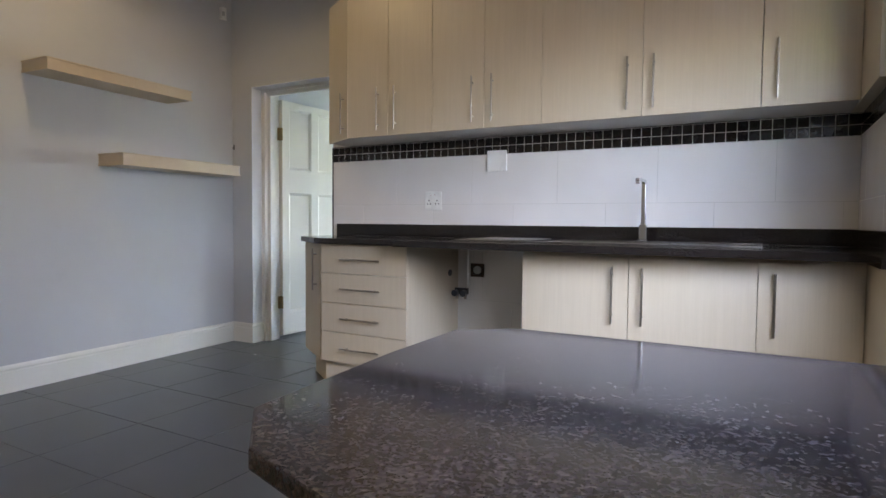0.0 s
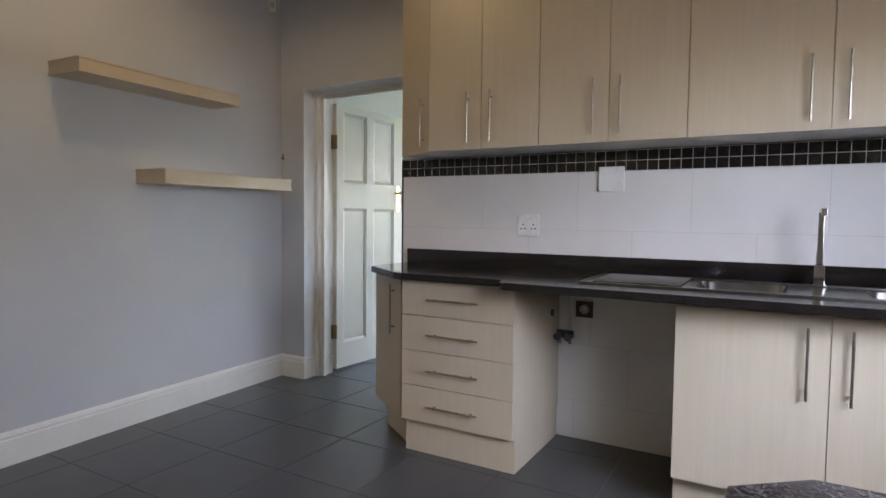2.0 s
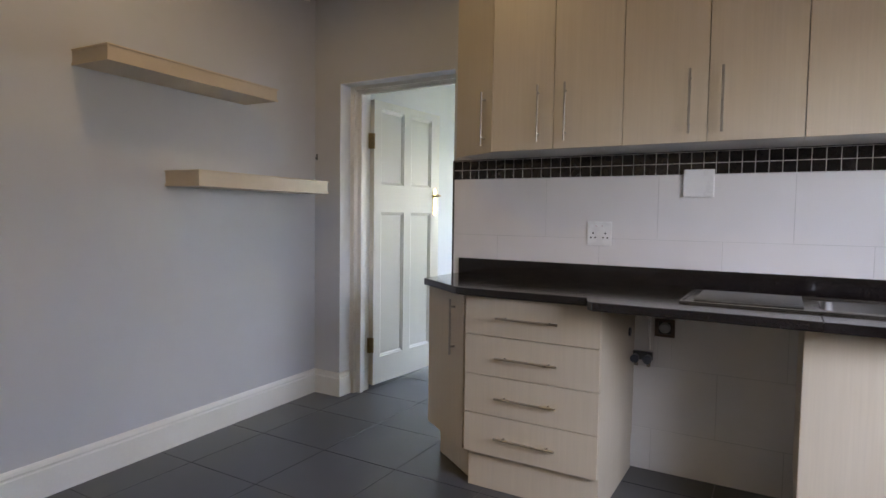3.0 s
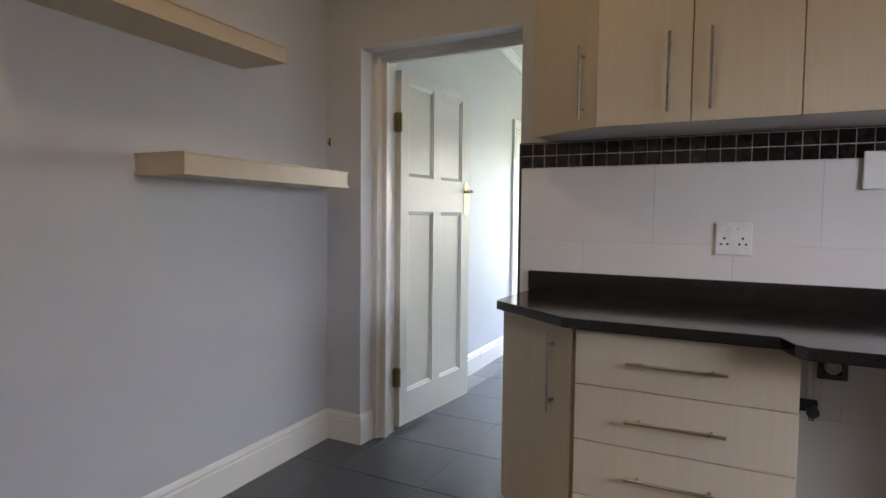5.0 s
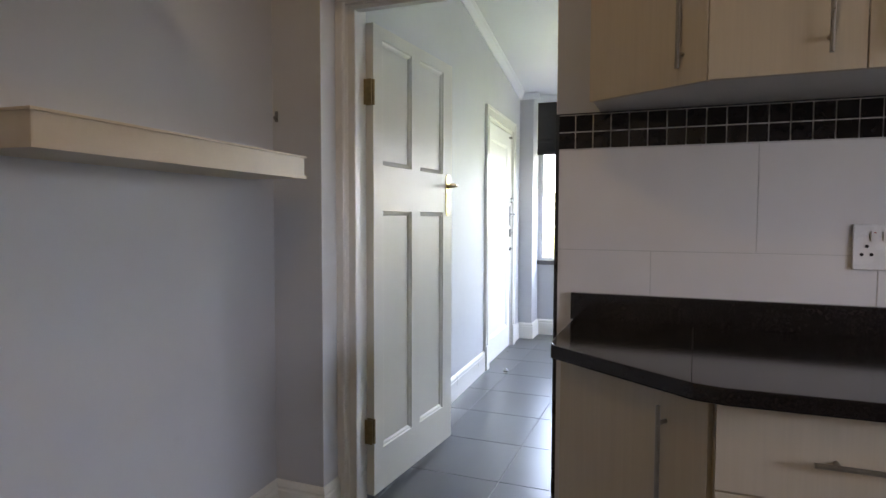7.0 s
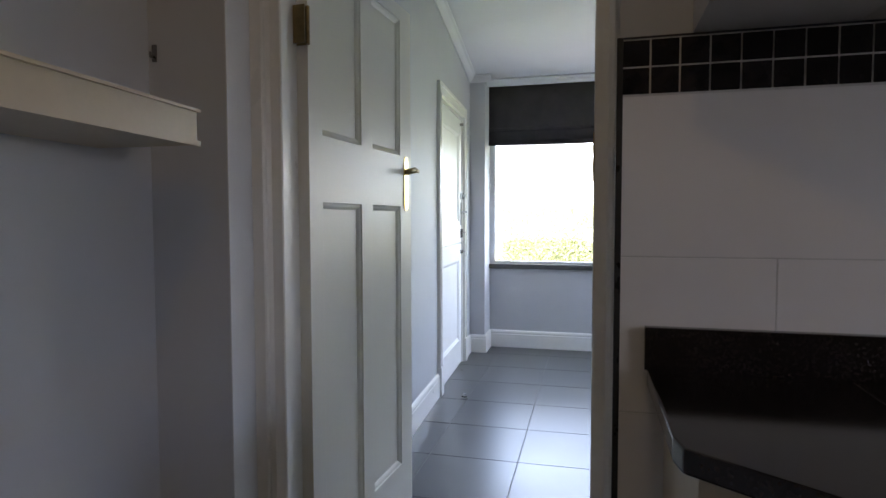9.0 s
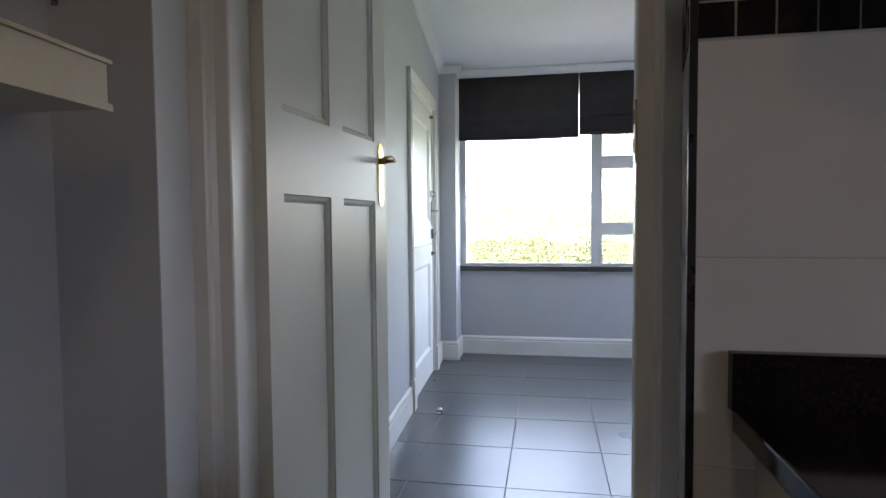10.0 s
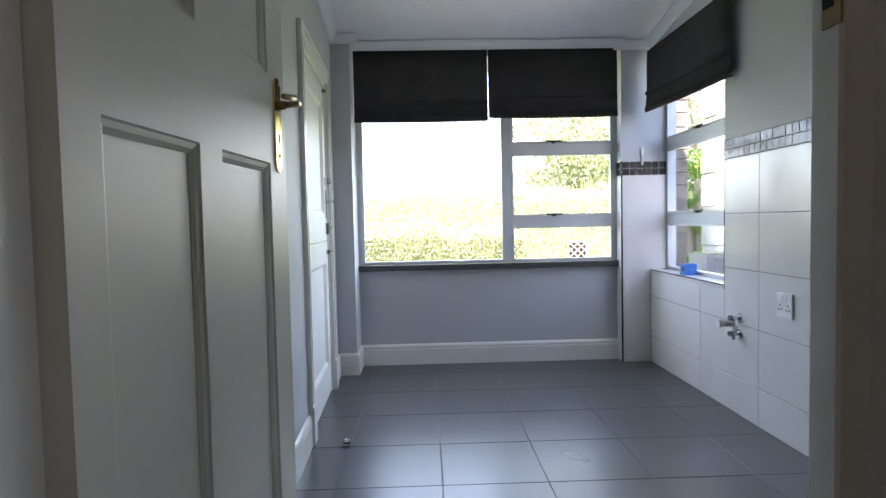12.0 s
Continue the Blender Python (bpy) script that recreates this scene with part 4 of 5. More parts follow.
rod(bm, (DW - 0.10, -0.018, DTOP - 0.07), (DW - 0.055, -0.012, DTOP - 0.07), 0.004, 8)
box(bm, DW - 0.115, DW - 0.095, -0.020, 0.005, DTOP - 0.08, DTOP - 0.06)
at_door(part("catch", bm, M_STEEL, door_2, "small steel catch"))

t = thing("door_stop", "small chrome dome door stop screwed to the dark floor tiles", "door stop", at=(-3.672, 6.030, 0.0005))
part("body", lathe(bmesh.new(), [(0.021, 0), (0.021, 0.005), (0.017, 0.009), (0.017, 0.020), (0.014, 0.030), (0.006, 0.034)], seg=18), M_CHROME, t, smooth=True)
part("rubber_ring", lathe(bmesh.new(), [(0.0175, 0.0115), (0.0205, 0.013), (0.0205, 0.019), (0.0175, 0.0205)], seg=18), M_BLACKPL, t)

# ---- laundry windows ----
def window_unit(name, label, m, w, z0, z1, mullions, columns, stays, fr=0.036):
    """Local x along the wall, y outwards, z up. columns: for each bay the transom bands (z, z)."""
    win = thing(name, label, "window", kind="structure")
    win.matrix_world = m
    bm = bmesh.new()
    box(bm, 0, w, 0, 0.055, z0, z0 + 0.012)
    box(bm, 0, w, 0, 0.055, z1 - fr, z1)
    box(bm, 0, fr, 0, 0.055, z0 + 0.012, z1 - fr)
    box(bm, w - fr, w, 0, 0.055, z0 + 0.012, z1 - fr)
    for a, b in mullions:
        box(bm, a, b, 0, 0.055, z0 + 0.012, z1 - fr)
    part("window_frame", bm, M_ALU, win, "pale grey painted window frame", bevel=0.002)
    edges = [fr] + [v for ab in mullions for v in ab] + [w - fr]
    bays = list(zip(edges[::2], edges[1::2]))
    for (a, b), bands in zip(bays, columns):
        lv = [z0 + 0.012] + [v for ab in bands for v in ab] + [z1 - fr]
        for c, d in bands:
            part("transom", B(a + 0.0005, b - 0.0005, 0.004, 0.050, c, d), M_ALU, win, bevel=0.002)
        for c, d in zip(lv[::2], lv[1::2]):
            sash = bmesh.new()
            s = 0.014
            box(sash, a + 0.001, b - 0.001, -0.006, 0.030, c + 0.001, c + s)
            box(sash, a + 0.001, b - 0.001, -0.006, 0.030, d - s, d - 0.001)
            box(sash, a + 0.001, a + s, -0.006, 0.030, c + s, d - s)
            box(sash, b - s, b - 0.001, -0.006, 0.030, c + s, d - s)
            so = part("sash", sash, M_ALU, win)
            gl = part("pane", B(a + s - 0.003, b - s + 0.003, 0.010, 0.014, c + s - 0.003, d - s + 0.003), M_GLASS, so, "clear window pane")
            gl.visible_shadow = False
    for x, z in stays:
        bm = bmesh.new()
        box(bm, x - 0.014, x + 0.014, -0.016, -0.0062, z - 0.016, z + 0.004)
        rod(bm, (x - 0.062, -0.020, z), (x + 0.062, -0.020, z), 0.0075, 8)
        rod(bm, (x, -0.014, z - 0.002), (x - 0.012, -0.030, z - 0.016), 0.006, 8)
        part("window_stay", bm, M_BLACKPL, win, "black window stay")
    return win


window_unit("window_1", "large pale-framed window with one fixed pane and three stacked sashes", Matrix.Translation((ALC_L, 7.705, 0)), ALC_R - ALC_L, 0.790, 2.45,
            [(1.148, 1.212)], [[], [(1.072, 1.152), (1.640, 1.722)]], [(1.545, 1.165), (1.545, 1.735)])
structure("window_sill_1", B(ALC_L, ALC_R, 7.655, 7.704, 0.746, 0.7895), M_SLATE, "dark slate window sill", bevel=0.003)
structure("trim_sill_bed", B(ALC_L, ALC_R, 7.70, 7.95, 0.7455, 0.7515), M_SLATE)
window_unit("window_2", "narrow pale-framed laundry window with three stacked sashes", pose(LAUNDRY_R + 0.125, 7.584, 0, 0, 0, -90), 7.584 - NY0, 0.722, NZ1,
            [], [[(1.072, 1.152), (1.640, 1.722)]], [(0.56, 1.165), (0.56, 1.735)], fr=0.016)
structure("window_sill_2", B(LAUNDRY_R - 0.0005, LAUNDRY_R + 0.180, NY0 + 0.0005, 7.5842, NZ0 + 0.0005, NZ0 + 0.0205), M_WHITETILE, "white tiled window sill edged in black")


def roman_blind(name, m, w, top, bottom, label, droop=0.0):
    """Hangs in the local xz plane and faces -y."""
    t = thing(name, label, "blind", "roman blinds")
    t.matrix_world = m
    part("head_rail", B(0.004, w - 0.004, 0.002, 0.034, top - 0.030, top), M_PLASTIC, t)
    seg = 26
    ys = [(0.0, top), (-0.004, top - 0.10), (-0.003, bottom + 0.165), (-0.016, bottom + 0.150), (-0.020, bottom + 0.135), (-0.006, bottom + 0.128), (-0.014, bottom + 0.045), (-0.022, bottom + 0.030), (-0.020, bottom + 0.008), (-0.010, bottom)]
    bm = bmesh.new()
    rng = random.Random(len(name) + int(w * 100))
    ph = rng.random() * 6
    rows = []
    for j, (y, z) in enumerate(ys):
        row = []
        for k in range(seg + 1):
            x = w * k / seg
            sag = 0.006 * math.sin(math.pi * k / seg) * (j / len(ys))
            wob = 0.0025 * math.sin(5.2 * x + ph + j * 0.8) * (j / len(ys))
            row.append(bm.verts.new((x, y + wob, z - sag - (droop * x / w if j > 1 else 0))))
        rows.append(row)
    for a, b in zip(rows, rows[1:]):
        for k in range(seg):
            bm.faces.new((a[k], a[k + 1], b[k + 1], b[k]))
    bmesh.ops.solidify(bm, geom=list(bm.faces), thickness=0.004)
    part("fabric", bm, M_BLIND, t)
    bm = bmesh.new()
    rod(bm, (0.006, 0.004, bottom + 0.012), (w - 0.006, 0.004, bottom + 0.012 - droop), 0.007, 8)
    for k in range(2):
        rod(bm, (0.006, 0.006 + 0.012 * k, bottom + 0.040 + 0.03 * k), (w - 0.006, 0.006 + 0.012 * k, bottom + 0.040 + 0.03 * k - droop), 0.012, 8)
    part("folded_fabric", bm, M_BLIND, t)


roman_blind("roman_blind", Matrix.Translation((ALC_L + 0.006, 7.605, 0)), 1.018, 2.425, 1.885, "charcoal fabric roman blind, half raised over the large window")
roman_blind("roman_blind", Matrix.Translation((ALC_L + 1.029, 7.605, 0)), 0.993, 2.425, 1.905, "charcoal fabric roman blind with a slightly crooked hem")
roman_blind("roman_blind", pose(LAUNDRY_R - 0.045, 7.53, 0, 0, 0, -90), 1.22, 2.375, 1.918, "charcoal fabric roman blind above the narrow side window", 0.035)
for x, z in ((ALC_L + 0.0005, 1.62), (ALC_L + 0.003, 1.48), (ALC_R - 0.015, 1.64)):
    t = thing("cord_cleat", "small white blind cord cleat in the window reveal", "cord cleat", "blind cleats")
    part("cleat_base", B(x, x + 0.012, 7.640, 7.655, z, z + 0.060), M_PLASTIC, t, bevel=0.001)
    part("cleat_horn", B(x + 0.002, x + 0.010, 7.628, 7.640, z + 0.008, z + 0.016), M_PLASTIC, t)
t = thing("power_isolator", "small white plastic fitting on the laundry pier", "wall fitting")
part("fitting_body", B(-1.585, -1.562, 7.571, 7.5845, 1.60, 1.66), M_PLASTIC, t, bevel=0.002)
part("fitting_tail", B(-1.578, -1.568, 7.574, 7.5845, 1.53, 1.598), M_PLASTIC, t)

t = thing("blue_box", "small bright blue cardboard box on the tiled window sill", "box", at=(-1.440, 7.08, NZ0 + 0.021), rz=12)
part("carton", B(-0.042, 0.042, -0.034, 0.034, 0, 0.075), M_BLUE, t, bevel=0.002)
part("flap", B(-0.038, 0.038, -0.032, -0.002, 0.0753, 0.079), M_BLUE, t)
part("spout_hole", B(-0.043, -0.0418, -0.008, 0.008, 0.028, 0.050), M_DARKHOLE, t)

# laundry taps on the right wall
for y, z in ((6.290, 0.553), (6.290, 0.465)):
    t = thing("stop_tap", "small chrome appliance stop tap on white tiles", "tap", "laundry stop taps")
    X = LAUNDRY_R - 0.003
    bm = bmesh.new()
    rod(bm, (X, y, z), (X - 0.006, y, z), 0.026, 18)
    part("rose", bm, M_CHROME, t)
    bm = bmesh.new()
    rod(bm, (X - 0.006, y, z), (X - 0.046, y, z), 0.011, 14)
    rod(bm, (X - 0.034, y, z), (X - 0.034, y - 0.0, z - 0.034), 0.009, 12)
    part("body", bm, M_CHROME, t)
    bm = bmesh.new()
    rod(bm, (X - 0.046, y, z), (X - 0.062, y, z), 0.019, 14, 0.015)
    part("knob", bm, M_CHROME, t)
t = thing("waste_pipe", "short grey plastic waste pipe stub between the stop taps", "pipe")
X = LAUNDRY_R - 0.003
bm = bmesh.new()
rod(bm, (X, 6.375, 0.508), (X - 0.052, 6.375, 0.508), 0.020, 18)
part("pipe", bm, M_PIPE_GREY, t, smooth=False)
bm = bmesh.new()
rod(bm, (X - 0.0525, 6.375, 0.508), (X - 0.082, 6.375, 0.508), 0.024, 18)
part("cap", bm, M_PLASTIC, t)

# ---- garden ----
structure("ground", B(-900, 900, -900, 900, -0.36, -0.30), M_GRASS, "sunlit lawn")
structure("pavement", B(-5.5, 1.5, 8.0, 9.6, -0.299, -0.26), M_PAVE, "pale paved strip below the windows")
# Added dark ground, out of view: stops green lawn bounce entering the kitchen window.
structure("bounce_blocker_ground", B(0.63, 2.0, -4.0, 7.0, -0.299, -0.26), M_SLATE, "added unseen dark ground that cuts bounce light into the kitchen")
# Wall added out of view to hide horizon and sunlit lawn from the window.
structure("light_blocker_wall", B(2.0, 2.2, -4.0, 7.0, -0.30, 2.0), M_STONE, "added unseen stone-coloured wall that blocks low outside light from the kitchen")
# Added slab, out of view: casts shade on the pillar and the column's foot.
structure("sun_blocker_slab", B(-1.90, -0.95, 7.96, 9.30, 2.78, 2.88), M_RENDER, "added unseen slab that keeps the sun off the stone pillar")
rng = random.Random(7)


def leaves(bm, spots, size, rng):
    for p in spots:
        d = Vector((rng.gauss(0, 1), rng.gauss(0, 1), rng.gauss(0, 1))).normalized()
        e = d.orthogonal().normalized()
        f = d.cross(e)
        s = size * rng.uniform(0.6, 1.4)
        a = rng.random() * 6.3
        u = (e * math.cos(a) + f * math.sin(a)) * s
        w = (f * math.cos(a) - e * math.sin(a)) * s * 0.5
        p = Vector(p)
        bm.faces.new([bm.verts.new(q) for q in (p - u, p + w, p + u, p - w)])


def hedge(name, label, x0, x1, y, h, depth, count, seed, slope=0.0):
    r = random.Random(seed)
    t = thing(name, label, "hedge")
    bm = bmesh.new()
    n = 24
    prev = None
    for k in range(n + 1):
        x = x0 + (x1 - x0) * k / n
        hh = h + slope * (k / n) + 0.05 * math.sin(k * 1.7 + seed) - 0.30
        ring = [bm.verts.new(p) for p in ((x, y - depth * 0.42, -0.30), (x, y - depth * 0.40, hh - 0.12), (x, y, hh), (x, y + depth * 0.4, hh - 0.12), (x, y + depth * 0.42, -0.30))]
        if prev:
            for j in range(4):
                bm.faces.new((prev[j], prev[j + 1], ring[j + 1], ring[j]))
        prev = ring
    part("inner_twigs", bm, M_CORE, t)
    spots = []
    for _ in range(count):
        x = r.uniform(x0, x1)
        f = (x - x0) / (x1 - x0)
        top = h + slope * f - 0.30 + 0.06 * math.sin(x * 3.1) + 0.04 * math.sin(x * 7.3)
        if r.random() < 0.72:
            spots.append((x, y - depth * 0.46 + r.gauss(0, 0.035), r.uniform(-0.30, top - 0.04)))
        else:
            spots.append((x, y + r.uniform(-0.45, 0.45) * depth, top + r.gauss(0, 0.04)))
    bm = bmesh.new()
    leaves(bm, spots, 0.015, r)
    tagged(part("foliage", bm, M_HEDGE, t), kind="stuff")


hedge("hedge", "low clipped green hedge in full sun on the lawn", -4.3, -1.75, 12.4, 1.30, 1.0, 42000, 3, 0.0)
hedge("hedge", "taller green hedge behind the clipped one", -9.0, 6.0, 14.8, 2.02, 1.2, 110000, 5, 0.0)


def tree(x, y, h, crown, seed, count, label):
    r = random.Random(seed)
    t = thing("tree", label, "tree", at=(x, y, -0.30))
    bm = bmesh.new()
    rod(bm, (0, 0, 0), (0.1, 0.05, h * 0.5), 0.16, 10, 0.11)
    tips = []
    for k in range(9):
        a = k * 2.4 + r.random()
        q = Vector((math.cos(a) * crown * r.uniform(0.4, 0.9), math.sin(a) * crown * r.uniform(0.4, 0.9), h * r.uniform(0.42, 1.0)))
        rod(bm, (0.08, 0.04, h * r.uniform(0.28, 0.5)), q, 0.055, 7, 0.015)
        tips.append(q)
        for _ in range(2):
            q2 = q + Vector((r.gauss(0, 0.5), r.gauss(0, 0.5), r.gauss(0.1, 0.4))) * crown * 0.5
            rod(bm, q, q2, 0.018, 6, 0.006)
            tips.append(q2)
    part("trunk", bm, M_BARK, t)
    spots = []
    for _ in range(count):
        c = tips[r.randrange(len(tips))]
        s = crown * 0.24
        spots.append((c.x + r.gauss(0, s), c.y + r.gauss(0, s), c.z + r.gauss(0, s * 0.8)))
    bm = bmesh.new()
    leaves(bm, spots, 0.027, r)
    tagged(part("crown", bm, M_TREE, t), kind="stuff")


tree(-0.05, 16.2, 4.4, 1.5, 11, 60000, "leafy garden tree beyond the hedge")
tree(3.0, 16.5, 5.2, 1.8, 12, 36000, "leafy garden tree by the boundary")
tree(-9.5, 24.0, 6.5, 2.6, 13, 8000, "distant leafy garden tree")


def fern(x, y, z, n, length, seed, label, trunk=0.0):
    r = random.Random(seed)
    t = thing("fern", label, "plant", "garden ferns", at=(x, y, z))
    if trunk:
        part("trunk", rod(bmesh.new(), (0, 0, -trunk), (0, 0, 0.02), 0.05, 9, 0.035), M_BARK, t)
    for k in range(n):
        a = 6.283 * k / n + r.uniform(-0.3, 0.3)
        bm = bmesh.new()
        d = Vector((math.cos(a), math.sin(a), 0))
        side = Vector((-d.y, d.x, 0))
        L = length * r.uniform(0.8, 1.15)
        up = r.uniform(1.0, 1.6)
        m = 18
        pts = []
        for j in range(m + 1):
            s = j / m
            pts.append(d * (L * 0.75 * s) + Vector((0, 0, L * up * (s - 0.72 * s * s))))
        for j in range(1, m):
            s = j / m
            w = L * 0.16 * math.sin(math.pi * min(1, s * 1.05)) + 0.01
            for q in (-1, 1):
                p = pts[j]
                tip = p + side * q * w + (pts[j + 1] - p) * 0.9 - Vector((0, 0, w * 0.25))
                wd = (pts[j + 1] - p) * 0.32
                bm.faces.new([bm.verts.new(v) for v in (p - wd, tip, p + wd)])
            bm.faces.new([bm.verts.new(v) for v in (pts[j] - side * 0.004, pts[j] + side * 0.004, pts[j + 1] + side * 0.004, pts[j + 1] - side * 0.004)])
        part("frond", bm, M_FERN, t)


fern(-2.55, 9.9, -0.30, 15, 0.85, 21, "bright green strappy fern in sun")
fern(-1.9, 10.3, -0.30, 13, 0.75, 22, "bright green strappy fern beside the paving")
for k, z in enumerate((0.15, 0.50, 0.85, 1.20, 1.55)):
    fern(0.02 + 0.05 * (-1) ** k, 10.15, z, 20, 0.50, 30 + k, "bright green tree fern between the pillar and the column", z + 0.25 if k else 0.40)
fern(-0.22, 9.62, 0.22, 16, 0.42, 41, "low yellow-green fern at the foot of the column", 0.45)

t = thing("creeper", "dense yellow-green creeper between the garden pillar and the column", "plant", at=(0.0, 10.45, -0.30))
part("stem", rod(bmesh.new(), (0, 0, 0), (0.05, 0.02, 2.1), 0.03, 8, 0.012), M_BARK, t)
r2 = random.Random(61)
spots = [(r2.gauss(0.03, 0.13) + 0.05 * math.sin(k * 0.7), r2.gauss(0, 0.12), r2.uniform(0.0, 2.25)) for k in range(9000)]
bm = bmesh.new()
leaves(bm, spots, 0.022, r2)
tagged(part("foliage", bm, M_FERN, t), kind="stuff")


def course_pillar(name, label, category, material, x0, x1, y0, y1, top, h0, h1, jitter, piece):
    t = thing(name, label, category)
    z = -0.30
    part("core", B(x0 + 0.03, x1 - 0.03, y0 + 0.03, y1 - 0.03, z, top), material, t)
    while z < top:
        h = rng.uniform(h0, h1)
        o, q = rng.uniform(-jitter, jitter), rng.uniform(0, jitter)
        part(piece, B(x0 + o, x1 + o, y0 - q, y1 + q, z, z + h - 0.008), material, t, bevel=0.008)
        z += h


course_pillar("stone_pillar", "rough stacked-stone pillar in the shaded garden", "pillar", M_STONE, -0.72, -0.465, 9.25, 9.50, 2.7, 0.09, 0.16, 0.016, "stone")
course_pillar("porch_column", "white-painted rough coursed stone column outside the side window", "column", M_RENDER, -0.225, 0.10, 9.10, 9.42, 3.2, 0.16, 0.24, 0.014, "block")
t = thing("planter", "low dark grey rendered planter outside the side window", "planter")
part("planter_wall", B(-0.66, -0.30, 8.42, 8.80, -0.30, 0.76), M_PLANTER, t, bevel=0.01)
part("soil", B(-0.63, -0.33, 8.45, 8.77, 0.7605, 0.775), M_CORE, t)

t = thing("lattice_panel", "white diamond lattice panel in the garden", "trellis")
bm = bmesh.new()
LX0, LX1, LZ0, LZ1, LY = -1.27, -1.00, 0.57, 0.81, 11.2
for k in range(-6, 10):
    for s in (1, -1):
        c = LX0 + k * 0.10
        pts = []
        for z in np.linspace(LZ0, LZ1, 27):
            x = c + s * (z - LZ0) * 1.1 + (0 if s > 0 else 0.264)
            if LX0 <= x <= LX1:
                pts.append((x, z))
        if len(pts) > 1:
            p, q = pts[0], pts[-1]
            rod(bm, (p[0], LY + s * 0.004, p[1]), (q[0], LY + s * 0.004, q[1]), 0.0042, 5)
part("lattice", bm, M_LATTICE, t)
bm = bmesh.new()
for a, b in (((LX0, LZ0), (LX1, LZ0)), ((LX0, LZ1), (LX1, LZ1)), ((LX0, -0.30), (LX0, LZ1)), ((LX1, -0.30), (LX1, LZ1))):
    rod(bm, (a[0], LY, a[1]), (b[0], LY, b[1]), 0.009, 6)
part("lattice_frame", bm, M_LATTICE, t)

# Dark sheet in place of the shrub shade seen through the lattice.
part("shade_backing", B(LX0 + 0.01, LX1 - 0.01, LY + 0.06, LY + 0.08, -0.30, LZ1), M_BRONZE, t, "dark sheet standing in for the shade behind the lattice")

# ---- pieces: wall tiles, mosaic, floor tiles ----
_tiles = {}


def tile_mesh(w, h, d, ch, material):
    """A flat tile with a chamfered face: x width, z height, its face at y = -d."""
    key = (round(w, 4), round(h, 4), d, ch, material.name)
    if key not in _tiles:
        vs = [(0, 0, 0), (w, 0, 0), (w, 0, h), (0, 0, h), (0, -d + ch, 0), (w, -d + ch, 0), (w, -d + ch, h), (0, -d + ch, h), (ch, -d, ch), (w - ch, -d, ch), (w - ch, -d, h - ch), (ch, -d, h - ch)]
        fs = [(0, 1, 5, 4), (1, 2, 6, 5), (2, 3, 7, 6), (3, 0, 4, 7), (4, 5, 9, 8), (5, 6, 10, 9), (6, 7, 11, 10), (7, 4, 8, 11), (8, 9, 10, 11)]
        me = bpy.data.meshes.new("tile")
        me.from_pydata(vs, [], fs)
        me.materials.append(material)
        _tiles[key] = me
    return _tiles[key]


def lay(name, parent, m, w, h, d, ch, material):
    ob = new(name, tile_mesh(w, h, d, ch, material))
    ob.parent = parent
    ob.matrix_world = m
    return ob


def tile_field(parent, m, x0, x1, z0, z1, rows, pitch, starts, holes=(), g=0.0012):
    """White tiles in rows; joints twice g. Holes: rectangles cut from the field."""
    for (za, zb), start in zip(rows, starts):
        za2, zb2 = max(za, z0), min(zb, z1)
        if zb2 - za2 < 0.01:
            continue
        k0 = int(math.floor((x0 - start) / pitch))
        x = start + k0 * pitch
        while x < x1:
            pieces = [(max(x, x0), min(x + pitch, x1), za2, zb2)]
            for hx0, hx1, hz0, hz1 in holes:
                nxt = []
                for a, b, c, d in pieces:
                    if hx1 <= a or hx0 >= b or hz1 <= c or hz0 >= d:
                        nxt.append((a, b, c, d))
                        continue
                    if hx0 > a:
                        nxt.append((a, hx0, c, d))
                    if hx1 < b:
                        nxt.append((hx1, b, c, d))
                    if hz0 > c:
                        nxt.append((max(a, hx0), min(b, hx1), c, hz0))
                    if hz1 < d:
                        nxt.append((max(a, hx0), min(b, hx1), hz1, d))
                pieces = nxt
            for a, b, c, d in pieces:
                if b - a > 0.008 and d - c > 0.008:
                    lay("tile", parent, m @ pose(a + g, 0, c + g), b - a - 2 * g, d - c - 2 * g, 0.0025, 0.0008, M_WHITETILE)
            x += pitch


def mosaic_strip(parent, m, x0, x1, z0, n=None):
    p = 0.0527
    count = max(1, int(round((x1 - x0) / p)))
    p = (x1 - x0) / count
    for k in range(count):
        for j in range(2):
            tilt = pose(0, 0, 0, rng.uniform(-1.2, 1.2), 0, rng.uniform(-1.2, 1.2))
            lay("mosaic_tile", parent, m @ pose(x0 + k * p + 0.0018, -0.0006, z0 + j * 0.0527 + 0.0018) @ tilt, p - 0.0036, 0.0491, 0.0035, 0.0008, M_MOSAIC)


KM = Matrix.Translation((0, TILE_Y + 0.0025, 0))
rows = [(-0.10, 0.210), (0.210, 0.520), (0.520, 0.830), (0.830, 1.138), (1.138, 1.448)]
grout = structure("trim_splashback_grout", B(DOOR_R + 0.002, KITCHEN_R, TILE_Y + 0.0013, TILE_Y + 0.00245, 0, 1.556), M_GROUT)
tile_field(wall_door, KM, DOOR_R + 0.004, KITCHEN_R - 0.002, 0.0, 1.448, rows, 0.568, [-2.25, -2.53, -2.25, -2.53, -2.25], holes=[(-1.662, -1.599, 0.684, 0.746)])
mosaic_strip(wall_door, KM, DOOR_R + 0.004, KITCHEN_R - 0.002, 1.4495)
